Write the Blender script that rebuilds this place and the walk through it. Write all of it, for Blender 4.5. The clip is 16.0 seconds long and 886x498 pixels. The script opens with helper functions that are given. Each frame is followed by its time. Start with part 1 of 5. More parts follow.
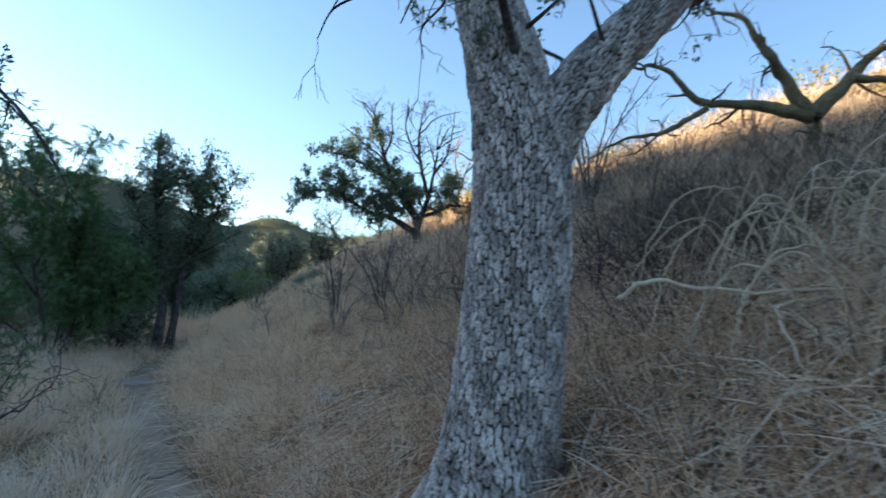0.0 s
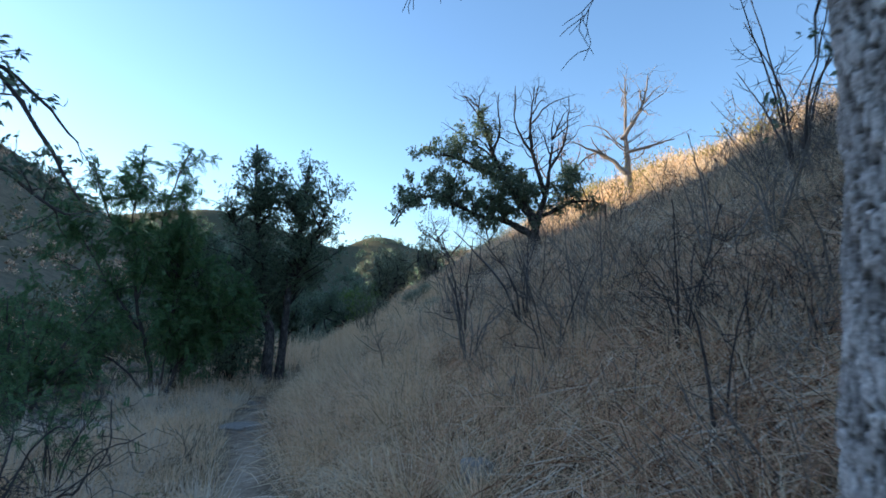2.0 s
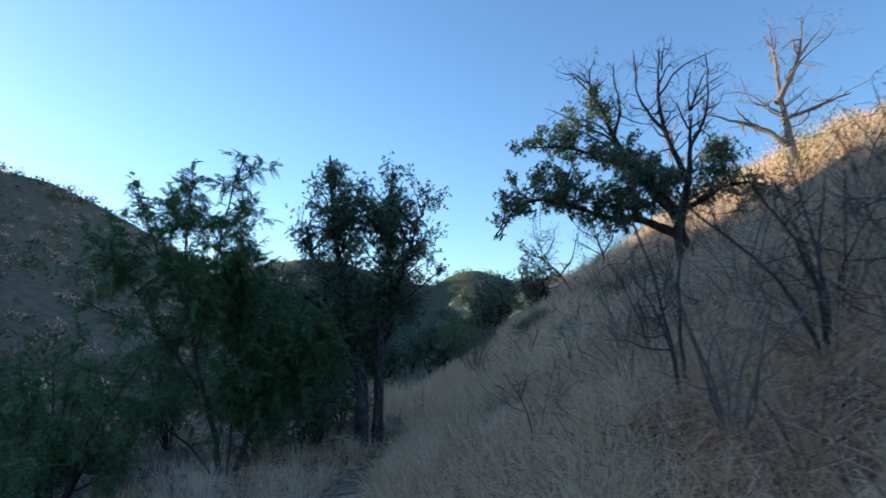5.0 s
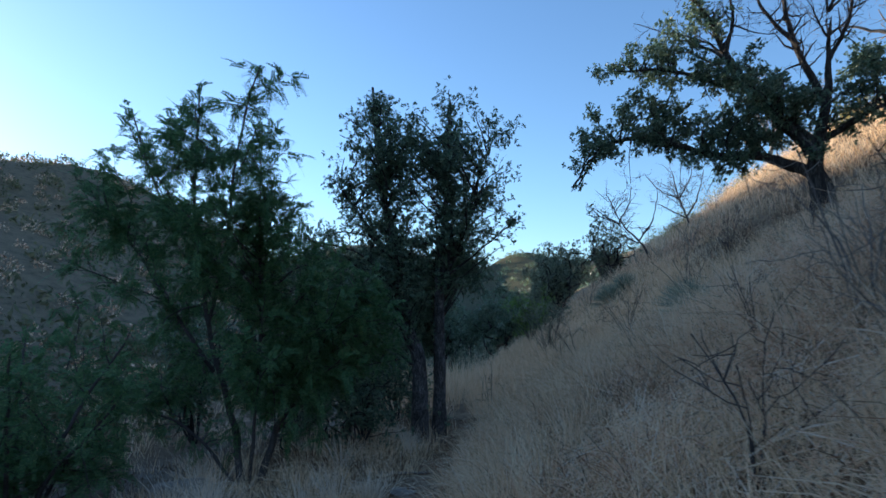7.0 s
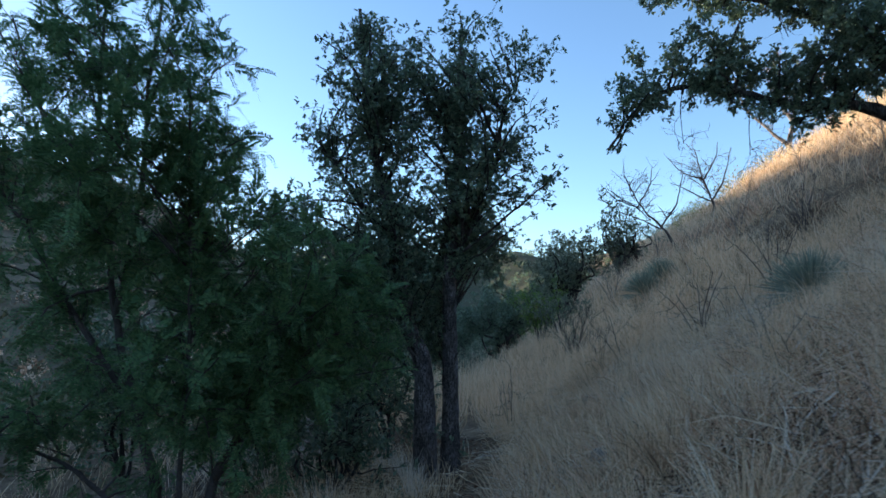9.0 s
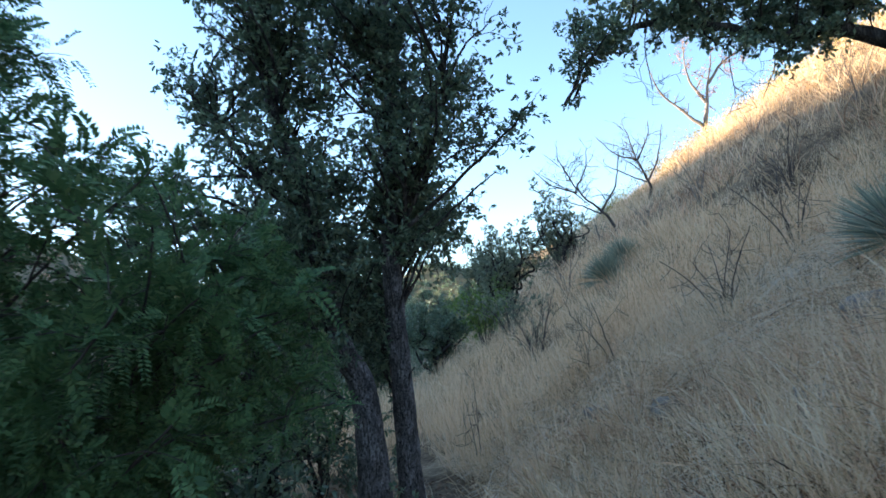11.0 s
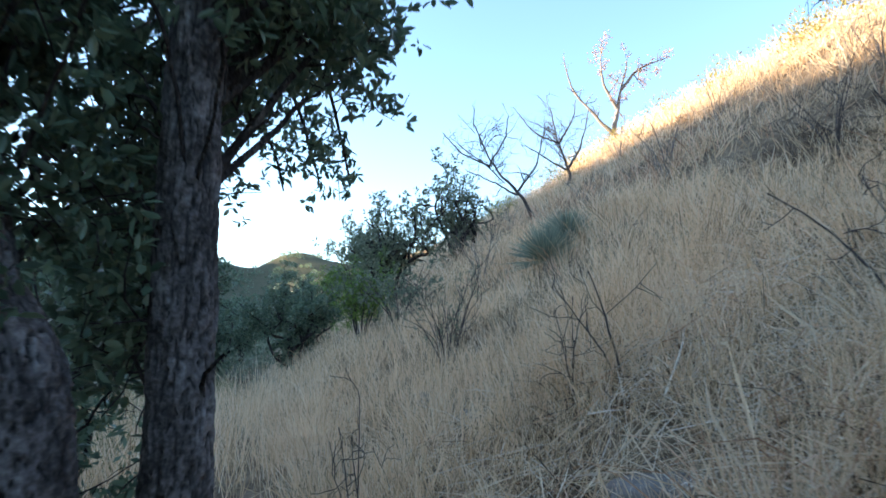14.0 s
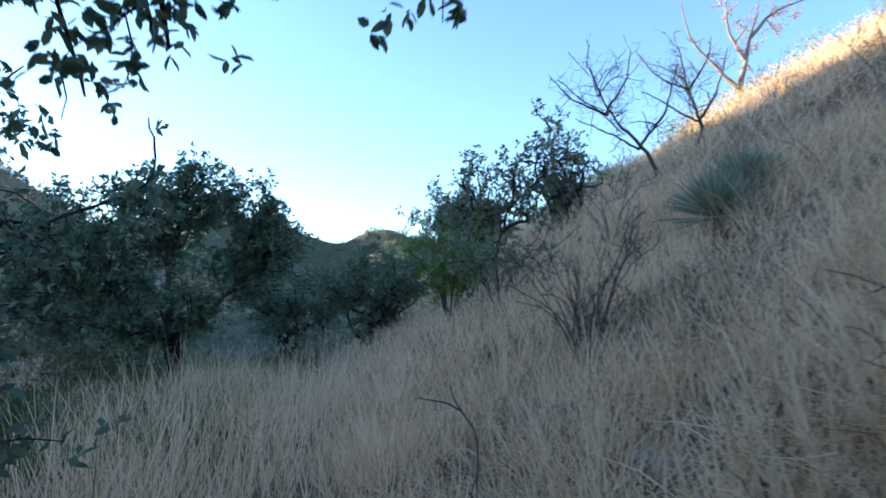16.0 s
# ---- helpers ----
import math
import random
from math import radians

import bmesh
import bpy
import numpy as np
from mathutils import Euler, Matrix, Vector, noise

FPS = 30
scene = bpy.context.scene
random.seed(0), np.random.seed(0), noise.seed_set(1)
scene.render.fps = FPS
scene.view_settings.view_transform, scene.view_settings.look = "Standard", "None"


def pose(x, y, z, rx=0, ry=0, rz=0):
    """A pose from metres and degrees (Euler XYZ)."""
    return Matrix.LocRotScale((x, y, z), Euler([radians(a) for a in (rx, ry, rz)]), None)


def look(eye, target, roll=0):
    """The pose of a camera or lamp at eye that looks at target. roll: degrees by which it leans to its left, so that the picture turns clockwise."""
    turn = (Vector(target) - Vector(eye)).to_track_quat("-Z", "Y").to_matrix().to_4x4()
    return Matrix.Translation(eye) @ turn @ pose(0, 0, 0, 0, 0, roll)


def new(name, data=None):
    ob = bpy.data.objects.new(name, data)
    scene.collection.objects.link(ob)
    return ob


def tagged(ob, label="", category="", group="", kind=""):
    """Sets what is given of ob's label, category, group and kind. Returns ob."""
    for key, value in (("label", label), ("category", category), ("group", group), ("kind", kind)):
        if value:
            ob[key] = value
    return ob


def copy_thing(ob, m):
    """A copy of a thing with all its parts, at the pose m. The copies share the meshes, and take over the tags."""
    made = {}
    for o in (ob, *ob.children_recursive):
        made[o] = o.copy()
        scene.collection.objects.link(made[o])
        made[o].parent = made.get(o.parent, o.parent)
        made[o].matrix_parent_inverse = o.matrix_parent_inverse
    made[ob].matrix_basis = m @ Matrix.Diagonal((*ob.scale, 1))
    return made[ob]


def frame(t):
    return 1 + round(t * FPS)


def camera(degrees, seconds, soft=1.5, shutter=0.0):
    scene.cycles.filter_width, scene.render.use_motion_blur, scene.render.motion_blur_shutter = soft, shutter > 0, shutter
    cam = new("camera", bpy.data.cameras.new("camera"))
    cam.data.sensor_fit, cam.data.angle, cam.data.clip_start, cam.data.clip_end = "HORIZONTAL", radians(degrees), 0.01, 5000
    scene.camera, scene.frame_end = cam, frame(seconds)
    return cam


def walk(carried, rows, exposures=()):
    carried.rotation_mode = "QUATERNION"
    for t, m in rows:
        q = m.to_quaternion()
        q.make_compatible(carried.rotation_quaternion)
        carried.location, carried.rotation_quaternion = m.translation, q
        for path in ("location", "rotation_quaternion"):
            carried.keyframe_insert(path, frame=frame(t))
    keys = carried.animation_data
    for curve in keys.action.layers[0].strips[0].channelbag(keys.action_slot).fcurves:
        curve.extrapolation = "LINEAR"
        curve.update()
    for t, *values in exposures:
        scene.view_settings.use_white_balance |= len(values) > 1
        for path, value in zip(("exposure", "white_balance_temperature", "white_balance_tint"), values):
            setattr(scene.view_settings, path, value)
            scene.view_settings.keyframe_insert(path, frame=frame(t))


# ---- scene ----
cam = camera(73.5, 16.0, soft=1.6, shutter=0.4)
METRES, EYE, TILT, LEAN, TURN = 15.0, 1.5, 6.5, -7.0, 0.0
ROWS = [
    (0.0, 0.0, 0.0, 0.0, 0.0, 0.0, -0.0),
    (0.5, -0.0051, 0.0258, -0.0054, 5.78, 0.35, 0.44),
    (1.0, -0.0138, 0.0539, -0.0044, 9.89, 0.6, 2.19),
    (1.5, -0.0265, 0.0822, -0.0021, 9.54, 1.29, 3.89),
    (2.0, -0.0346, 0.1114, -0.0048, 9.78, 1.36, 3.95),
    (2.5, -0.0456, 0.1388, -0.0084, 9.37, 2.09, 4.52),
    (3.0, -0.0576, 0.1676, -0.0057, 9.91, 2.62, 4.89),
    (3.5, -0.0651, 0.1954, -0.0029, 12.99, 3.0, 5.29),
    (4.0, -0.0754, 0.2238, -0.008, 12.69, 3.46, 7.37),
    (4.5, -0.0866, 0.2504, -0.0107, 13.11, 4.25, 9.18),
    (5.0, -0.1025, 0.2743, -0.015, 18.75, 5.47, 8.75),
    (7.5, -0.1848, 0.4252, -0.0337, 23.84, 4.52, 9.75),
    (8.0, -0.2031, 0.4561, -0.0324, 23.29, 4.45, 9.69),
    (10.5, -0.2834, 0.5881, -0.0499, 18.91, 4.61, 12.99),
    (11.0, -0.2948, 0.6149, -0.0471, 14.88, 4.24, 15.11),
    (11.5, -0.3074, 0.6403, -0.0509, 14.34, 4.22, 15.11),
    (12.0, -0.3198, 0.6731, -0.0545, 10.71, 3.17, 15.0),
    (12.5, -0.3276, 0.7067, -0.0586, 7.61, 3.15, 13.16),
    (13.0, -0.3405, 0.7386, -0.0617, 5.91, 2.9, 10.1),
    (13.5, -0.344, 0.7686, -0.0658, 2.56, 2.3, 9.09),
    (14.0, -0.3517, 0.7958, -0.0688, 1.9, 1.54, 8.29),
    (14.5, -0.3547, 0.8239, -0.0709, 1.46, 0.87, 7.78),
    (15.0, -0.3586, 0.8512, -0.0731, 2.99, -0.12, 6.64),
    (15.5, -0.3693, 0.8787, -0.0738, 5.97, -0.02, 6.7),
    (16.0, -0.3794, 0.9076, -0.0782, 9.91, 0.55, 7.2),
]
walk(cam, [(t, pose(0, 0, EYE, TILT, LEAN, TURN) @ pose(METRES * x, METRES * y, METRES * z, 90 + pitch, roll, yaw)) for t, x, y, z, yaw, pitch, roll in ROWS],
     exposures=[(0.0, 1.66, 7050, 11), (1.5, 1.42, 6500, 10), (3.0, 1.30, 6200, 10), (5.0, 1.04, 5950, 9), (8.0, 1.14, 6150, 10), (11.0, 2.2, 7000, 11), (13.0, 2.42, 7050, 12), (14.5, 2.35, 6950, 12), (16.0, 1.96, 6200, 11)])

# ---- light: a low sun behind the western ridge, clear sky ----
SUN_AZ, SUN_EL = 84.0, 11.25          # degrees to the left of +y, and above the horizon
world = bpy.data.worlds.new("world")
scene.world = world
world.use_nodes = True
wn = world.node_tree.nodes
sky = wn.new("ShaderNodeTexSky")
sky.sky_type = "NISHITA"
sky.sun_disc = False
sky.sun_elevation = radians(SUN_EL)
sky.sun_rotation = radians(-SUN_AZ)
sky.air_density, sky.dust_density, sky.ozone_density = 1.0, 0.3, 3.1
bg = wn["Background"]
world.node_tree.links.new(sky.outputs[0], bg.inputs[0])
bg.inputs[1].default_value = 0.15
sun_to = Vector((-math.sin(radians(SUN_AZ)) * math.cos(radians(SUN_EL)), math.cos(radians(SUN_AZ)) * math.cos(radians(SUN_EL)), math.sin(radians(SUN_EL))))
sun = new("sun", bpy.data.lights.new("sun", "SUN"))
sun.data.energy, sun.data.angle, sun.data.color = 5.0, radians(0.5), (1.0, 0.86, 0.64)
sun.matrix_world = look(sun_to * 200, (0, 0, 0))

rng = np.random.default_rng(7)


# ---- materials ----
def material(name, ramp, scale=8.0, rough=0.85, bump=0.3, fine=60.0, island=0.0, translucent=0.0, spec=0.25, stretch=(1, 1, 1), obj=0.0, dist=0.02, patchy=False):
    """Principled surface whose colour comes from a ramp driven by two noises, and by a random value per leaf, blade or thing."""
    m = bpy.data.materials.new(name)
    m.use_nodes = True
    nt = m.node_tree
    n, l = nt.nodes, nt.links
    b = n["Principled BSDF"]
    b.inputs["Roughness"].default_value = rough
    b.inputs["Specular IOR Level"].default_value = spec
    co = n.new("ShaderNodeTexCoord")
    mp = n.new("ShaderNodeMapping")
    mp.inputs["Scale"].default_value = stretch
    l.new(co.outputs["Object"], mp.inputs["Vector"])
    big, small = n.new("ShaderNodeTexNoise"), n.new("ShaderNodeTexNoise")
    for tex, s, d in ((big, scale, 3), (small, fine, 4)):
        tex.inputs["Scale"].default_value = s
        tex.inputs["Detail"].default_value = d
        l.new(mp.outputs[0], tex.inputs["Vector"])
    mix = n.new("ShaderNodeMath")
    mix.operation = "MULTIPLY_ADD"
    l.new(small.outputs[0], mix.inputs[0])
    mix.inputs[1].default_value = 0.5
    half = n.new("ShaderNodeMath")
    half.operation = "MULTIPLY"
    l.new(big.outputs[0], half.inputs[0])
    half.inputs[1].default_value = 0.5
    l.new(half.outputs[0], mix.inputs[2])
    fac = mix.outputs[0]
    if island or obj:
        rnd = (n.new("ShaderNodeNewGeometry").outputs["Random Per Island"] if island else n.new("ShaderNodeObjectInfo").outputs["Random"])
        k = island or obj
        a = n.new("ShaderNodeMath")
        a.operation = "MULTIPLY_ADD"
        l.new(rnd, a.inputs[0])
        a.inputs[1].default_value = k
        c = n.new("ShaderNodeMath")
        c.operation = "MULTIPLY"
        l.new(fac, c.inputs[0])
        c.inputs[1].default_value = 1 - k
        l.new(c.outputs[0], a.inputs[2])
        fac = a.outputs[0]
    cr = n.new("ShaderNodeValToRGB")
    e = cr.color_ramp.elements
    while len(e) < len(ramp):
        e.new(0.5)
    lo, hi = (0.24, 0.70) if patchy else (0.1, 0.9) if (island or obj) else (0.3, 0.7)
    for i, c in enumerate(ramp):
        e[i].position = lo + (hi - lo) * i / (len(ramp) - 1)
        e[i].color = (*c, 1)
    l.new(fac, cr.inputs[0])
    l.new(cr.outputs[0], b.inputs["Base Color"])
    if bump:
        bp = n.new("ShaderNodeBump")
        bp.inputs["Strength"].default_value = bump
        bp.inputs["Distance"].default_value = dist
        l.new(small.outputs[0], bp.inputs["Height"])
        l.new(bp.outputs[0], b.inputs["Normal"])
    if translucent:
        tr, ms = n.new("ShaderNodeBsdfTranslucent"), n.new("ShaderNodeMixShader")
        l.new(cr.outputs[0], tr.inputs[0])
        ms.inputs[0].default_value = translucent
        l.new(b.outputs[0], ms.inputs[1])
        l.new(tr.outputs[0], ms.inputs[2])
        l.new(ms.outputs[0], n["Material Output"].inputs[0])
    return m


M_GROUND = material("dry_soil", [(0.05, 0.033, 0.022), (0.15, 0.105, 0.068), (0.28, 0.20, 0.13), (0.36, 0.265, 0.175)], 1.6, 0.95, 0.8, 14.0, spec=0.08, dist=0.05)


def ground_layers(m, layers):
    """Other soils laid over the first where the named attributes say so."""
    nt = m.node_tree
    n, l = nt.nodes, nt.links
    bsdf = n["Principled BSDF"]
    col = bsdf.inputs["Base Color"].links[0].from_socket
    fac = col.node.inputs[0].links[0].from_socket
    for name, ramp in layers:
        cr, at, mx = n.new("ShaderNodeValToRGB"), n.new("ShaderNodeAttribute"), n.new("ShaderNodeMix")
        e = cr.color_ramp.elements
        while len(e) < len(ramp):
            e.new(0.5)
        for k, c in enumerate(ramp):
            e[k].position = 0.3 + 0.4 * k / (len(ramp) - 1)
            e[k].color = (*c, 1)
        l.new(fac, cr.inputs[0])
        at.attribute_name, mx.data_type = name, "RGBA"
        l.new(at.outputs["Fac"], mx.inputs[0])
        l.new(col, mx.inputs[6])
        l.new(cr.outputs[0], mx.inputs[7])
        col = mx.outputs[2]
    l.new(col, bsdf.inputs["Base Color"])


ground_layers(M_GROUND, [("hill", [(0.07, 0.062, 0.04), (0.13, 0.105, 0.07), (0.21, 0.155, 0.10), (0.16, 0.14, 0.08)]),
                         ("worn", [(0.20, 0.14, 0.10), (0.36, 0.27, 0.20), (0.52, 0.41, 0.31)]),
                         ("valley", [(0.045, 0.047, 0.028), (0.085, 0.082, 0.05), (0.16, 0.13, 0.08)]),
                         ("creek", [(0.09, 0.07, 0.055), (0.17, 0.14, 0.11), (0.30, 0.26, 0.22)])])
M_STRAW = material("straw", [(0.30, 0.185, 0.115), (0.79, 0.55, 0.335), (0.93, 0.69, 0.455), (0.96, 0.79, 0.585)], 2.0, 0.9, 0, 7.0, island=0.4, translucent=0.42, spec=0.05, patchy=True)
M_STRAW_GREY = material("weathered_straw", [(0.26, 0.175, 0.115), (0.77, 0.56, 0.36), (0.94, 0.74, 0.52), (0.97, 0.85, 0.67)], 2.0, 0.9, 0, 7.0, patchy=True, island=0.45, translucent=0.4, spec=0.05)
M_STRAW_RUST = material("rusty_straw", [(0.20, 0.09, 0.055), (0.55, 0.31, 0.19), (0.81, 0.52, 0.34), (0.88, 0.64, 0.46)], 2.0, 0.9, 0, 7.0, patchy=True, island=0.45, translucent=0.4, spec=0.05)
M_DARKSTRAW = material("dark_straw", [(0.06, 0.038, 0.026), (0.13, 0.085, 0.055), (0.26, 0.175, 0.115)], 2.0, 0.95, 0, 7.0, island=0.5, translucent=0.15, spec=0.05)
M_BLEACHED = material("bleached_stalk", [(0.62, 0.48, 0.36), (0.80, 0.67, 0.53), (0.90, 0.80, 0.68)], 0.5, 0.9, 0, 5.0, island=0.6, translucent=0.2, spec=0.05)
M_OAKLEAF = material("oak_leaf", [(0.065, 0.105, 0.07), (0.115, 0.175, 0.11), (0.175, 0.245, 0.15), (0.23, 0.26, 0.155)], 1.2, 0.38, 0, 30.0, island=0.7, translucent=0.42, spec=0.55)
M_FEATHER = material("feathery_leaf", [(0.06, 0.115, 0.055), (0.09, 0.18, 0.075), (0.125, 0.23, 0.095), (0.19, 0.27, 0.12)], 1.2, 0.55, 0, 30.0, island=0.7, translucent=0.38)
M_GREYLEAF = material("grey_green_leaf", [(0.12, 0.15, 0.10), (0.18, 0.21, 0.14), (0.24, 0.27, 0.18), (0.30, 0.30, 0.20)], 1.2, 0.6, 0, 30.0, island=0.7, translucent=0.45)
M_LIME = material("lime_leaf", [(0.10, 0.17, 0.04), (0.17, 0.27, 0.06), (0.24, 0.33, 0.09)], 1.2, 0.6, 0, 30.0, island=0.7, translucent=0.3)
M_GOLDLEAF = material("golden_leaf", [(0.22, 0.19, 0.05), (0.32, 0.28, 0.08), (0.42, 0.34, 0.12)], 1.2, 0.6, 0, 30.0, island=0.7, translucent=0.3)
M_PINKLEAF = material("faded_blossom", [(0.42, 0.27, 0.24), (0.55, 0.38, 0.34), (0.62, 0.48, 0.42)], 1.2, 0.7, 0, 30.0, island=0.7, translucent=0.3)
M_BARK = material("furrowed_bark", [(0.018, 0.015, 0.014), (0.055, 0.046, 0.042), (0.17, 0.15, 0.14)], 9.0, 0.95, 1.0, 60.0, stretch=(1, 1, 0.16), dist=0.04, spec=0.1)
M_MOSSY = material("mossy_bark", [(0.06, 0.05, 0.03), (0.16, 0.13, 0.075), (0.28, 0.23, 0.14)], 5.0, 0.9, 0.8, 45.0, dist=0.012)
M_OLDBARK = material("plated_bark", [(0.085, 0.068, 0.058), (0.31, 0.265, 0.24), (0.57, 0.505, 0.47), (0.76, 0.70, 0.66)], 4.5, 0.92, 0.8, 70.0, island=0.0, dist=0.008)
def bark_layers(m):
    """Plates differ a little in tone; the furrows between them are coloured almost black."""
    nt = m.node_tree
    n, l = nt.nodes, nt.links
    b = n["Principled BSDF"]
    col = b.inputs["Base Color"].links[0].from_socket
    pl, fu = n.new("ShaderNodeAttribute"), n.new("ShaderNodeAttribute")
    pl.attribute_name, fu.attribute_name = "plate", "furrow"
    hsv = n.new("ShaderNodeHueSaturation")
    mr = n.new("ShaderNodeMapRange")
    mr.inputs[3].default_value, mr.inputs[4].default_value = 0.62, 1.3
    l.new(pl.outputs["Fac"], mr.inputs[0])
    l.new(mr.outputs[0], hsv.inputs["Value"])
    l.new(col, hsv.inputs["Color"])
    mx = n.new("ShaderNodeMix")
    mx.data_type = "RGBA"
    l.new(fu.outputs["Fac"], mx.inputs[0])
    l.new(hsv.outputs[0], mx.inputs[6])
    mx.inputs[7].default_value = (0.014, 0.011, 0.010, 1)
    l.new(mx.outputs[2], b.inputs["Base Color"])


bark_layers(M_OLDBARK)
M_RIDGED = material("ridged_dark_bark", [(0.02, 0.017, 0.015), (0.065, 0.054, 0.05), (0.15, 0.13, 0.125), (0.26, 0.24, 0.23)], 6.0, 0.92, 0.8, 70.0, dist=0.006)
bark_layers(M_RIDGED)
M_DRYLEAF = material("dry_brown_leaf", [(0.10, 0.05, 0.03), (0.22, 0.12, 0.07), (0.36, 0.22, 0.13)], 2.0, 0.7, 0, 30.0, island=0.7, translucent=0.15)
M_DEAD = material("bleached_wood", [(0.13, 0.105, 0.09), (0.24, 0.20, 0.17), (0.36, 0.31, 0.27)], 4.0, 0.85, 0.5, 50.0, stretch=(1, 1, 0.3), dist=0.006)
M_PALE = material("pale_dead_stem", [(0.42, 0.32, 0.22), (0.64, 0.50, 0.36), (0.78, 0.65, 0.49)], 4.0, 0.85, 0.4, 50.0, dist=0.004)
M_TWIG = material("dark_twig", [(0.04, 0.032, 0.03), (0.08, 0.065, 0.06), (0.13, 0.11, 0.10)], 6.0, 0.85, 0.3, 60.0, dist=0.004)
M_ROCK = material("grey_rock", [(0.13, 0.105, 0.09), (0.27, 0.23, 0.20), (0.40, 0.35, 0.31)], 3.0, 0.9, 0.9, 22.0, obj=0.2, dist=0.02)
M_SOTOL = material("blue_green_blade", [(0.14, 0.17, 0.13), (0.24, 0.28, 0.22), (0.34, 0.38, 0.29), (0.48, 0.44, 0.30)], 1.0, 0.6, 0, 20.0, island=0.7, translucent=0.15)
M_SCRUB = material("hill_scrub", [(0.07, 0.08, 0.04), (0.13, 0.13, 0.07), (0.20, 0.18, 0.10), (0.27, 0.21, 0.12)], 0.05, 0.8, 0, 3.0, island=0.7, translucent=0.15)
M_GREENGRASS = material("green_herbs", [(0.04, 0.075, 0.025), (0.07, 0.12, 0.04), (0.13, 0.16, 0.06)], 0.8, 0.7, 0, 20.0, island=0.7, translucent=0.3)


# ---- mesh helpers ----
def mesh_of(name, verts, faces, mat, smooth=False):
    """A mesh from an (n, 3) array and a list of (m, k) face arrays."""
    me = bpy.data.meshes.new(name)
    verts = np.asarray(verts, np.float32)
    faces = [np.asarray(f, np.int32) for f in faces if len(f)]
    me.vertices.add(len(verts))
    me.vertices.foreach_set("co", verts.ravel())
    loops = np.concatenate([f.ravel() for f in faces])
    me.loops.add(len(loops))
    me.loops.foreach_set("vertex_index", loops)
    sizes = np.concatenate([np.full(len(f), f.shape[1], np.int32) for f in faces])
    me.polygons.add(len(sizes))
    me.polygons.foreach_set("loop_start", np.concatenate([[0], np.cumsum(sizes)[:-1]]).astype(np.int32))
    if smooth:
        me.polygons.foreach_set("use_smooth", np.ones(len(sizes), bool))
    me.materials.append(mat)
    me.update(calc_edges=True)
    me.validate()
    return me


def part(name, mesh, parent=None, label=""):
    ob = new(name, mesh)
    ob.parent = parent
    return tagged(ob, label=label)


def lattice(x, y, seed=0):
    """Smooth value noise in -1..1."""
    xi, yi = np.floor(x).astype(np.int64), np.floor(y).astype(np.int64)
    fx, fy = x - xi, y - yi
    fx, fy = fx * fx * (3 - 2 * fx), fy * fy * (3 - 2 * fy)

    def h(a, b):
        v = (a * 374761393 + b * 668265263 + seed * 1442695041) & 0x7FFFFFFF
        v = ((v ^ (v >> 13)) * 1274126177) & 0x7FFFFFFF
        return ((v ^ (v >> 16)) & 0xFFFF) / 32767.5 - 1
    return (h(xi, yi) * (1 - fx) + h(xi + 1, yi) * fx) * (1 - fy) + (h(xi, yi + 1) * (1 - fx) + h(xi + 1, yi + 1) * fx) * fy


# ---- the lie of the land ----
TRAIL_Y = np.array([-400, -20, -4, 0, 1.7, 4.1, 6.6, 8.8, 11.1, 13.5, 16, 22, 26, 34, 60, 115, 300, 900, 2600.0])
TRAIL_X = np.array([80, 6, 1.2, 0, -0.5, -1.5, -2.9, -4.2, -5.1, -5.6, -6.6, -9.3, -10.5, -13, -22, -41, -110, -330, -900.0])


def trail_x(y):
    return sum(np.interp(y + d, TRAIL_Y, TRAIL_X) for d in (-0.8, -0.4, 0, 0.4, 0.8)) / 5


def soft_up(v, k):
    """0 below, v above, rounded over k."""
    return k * np.logaddexp(0, v / k)


def ground_z(x, y):
    x, y = np.asarray(x, float), np.asarray(y, float)
    s = x - trail_x(y)
    rise = 0.65 * (soft_up(s - 0.25, 0.18) - 0.62 * soft_up(s - 11.0, 0.6) - 0.32 * soft_up(s - 30, 6.0))
    west = 0.331 * (soft_up(-s - 14, 2.5) - 1.35 * soft_up(-s - 105, 10))
    dip = -0.25 * np.exp(-((s + 3.4) / 1.3) ** 2)
    dip = dip - 0.5 * np.exp(-((x + 1.0) ** 2 + (y - 15.8) ** 2) / 5.0)
    fall = -0.10 * np.clip(y / 14, 0, 1) - 0.012 * np.clip(y - 18, 0, 60)
    rough = 0.05 * lattice(x * 1.1, y * 1.1, 1) + 0.02 * lattice(x * 3.7, y * 3.7, 2)
    rough *= np.clip(np.abs(s) / 0.6, 0.25, 1)
    swell = np.clip((np.abs(s) - 3) / 12, 0, 1) * (0.35 * lattice(x / 6, y / 6, 3) + np.clip(np.abs(s) / 60, 0, 1) * 4.0 * lattice(x / 33, y / 33, 4))
    far = 44 * np.exp(-((y - 430) / 120) ** 2) * (0.9 + 0.25 * lattice(x / 70, y / 70, 5)) * (1 / (1 + np.exp(-(y - 240) / 25)))
    west = west + 8.0 * np.exp(-((x + 75) ** 2 + (y - 60) ** 2) / 650.0)
    return rise + west + dip + fall + rough + swell + far


def spaced(lo, hi, mid, n, k):
    a, b = math.asinh((lo - mid) / k), math.asinh((hi - mid) / k)
    return mid + k * np.sinh(np.linspace(a, b, n))


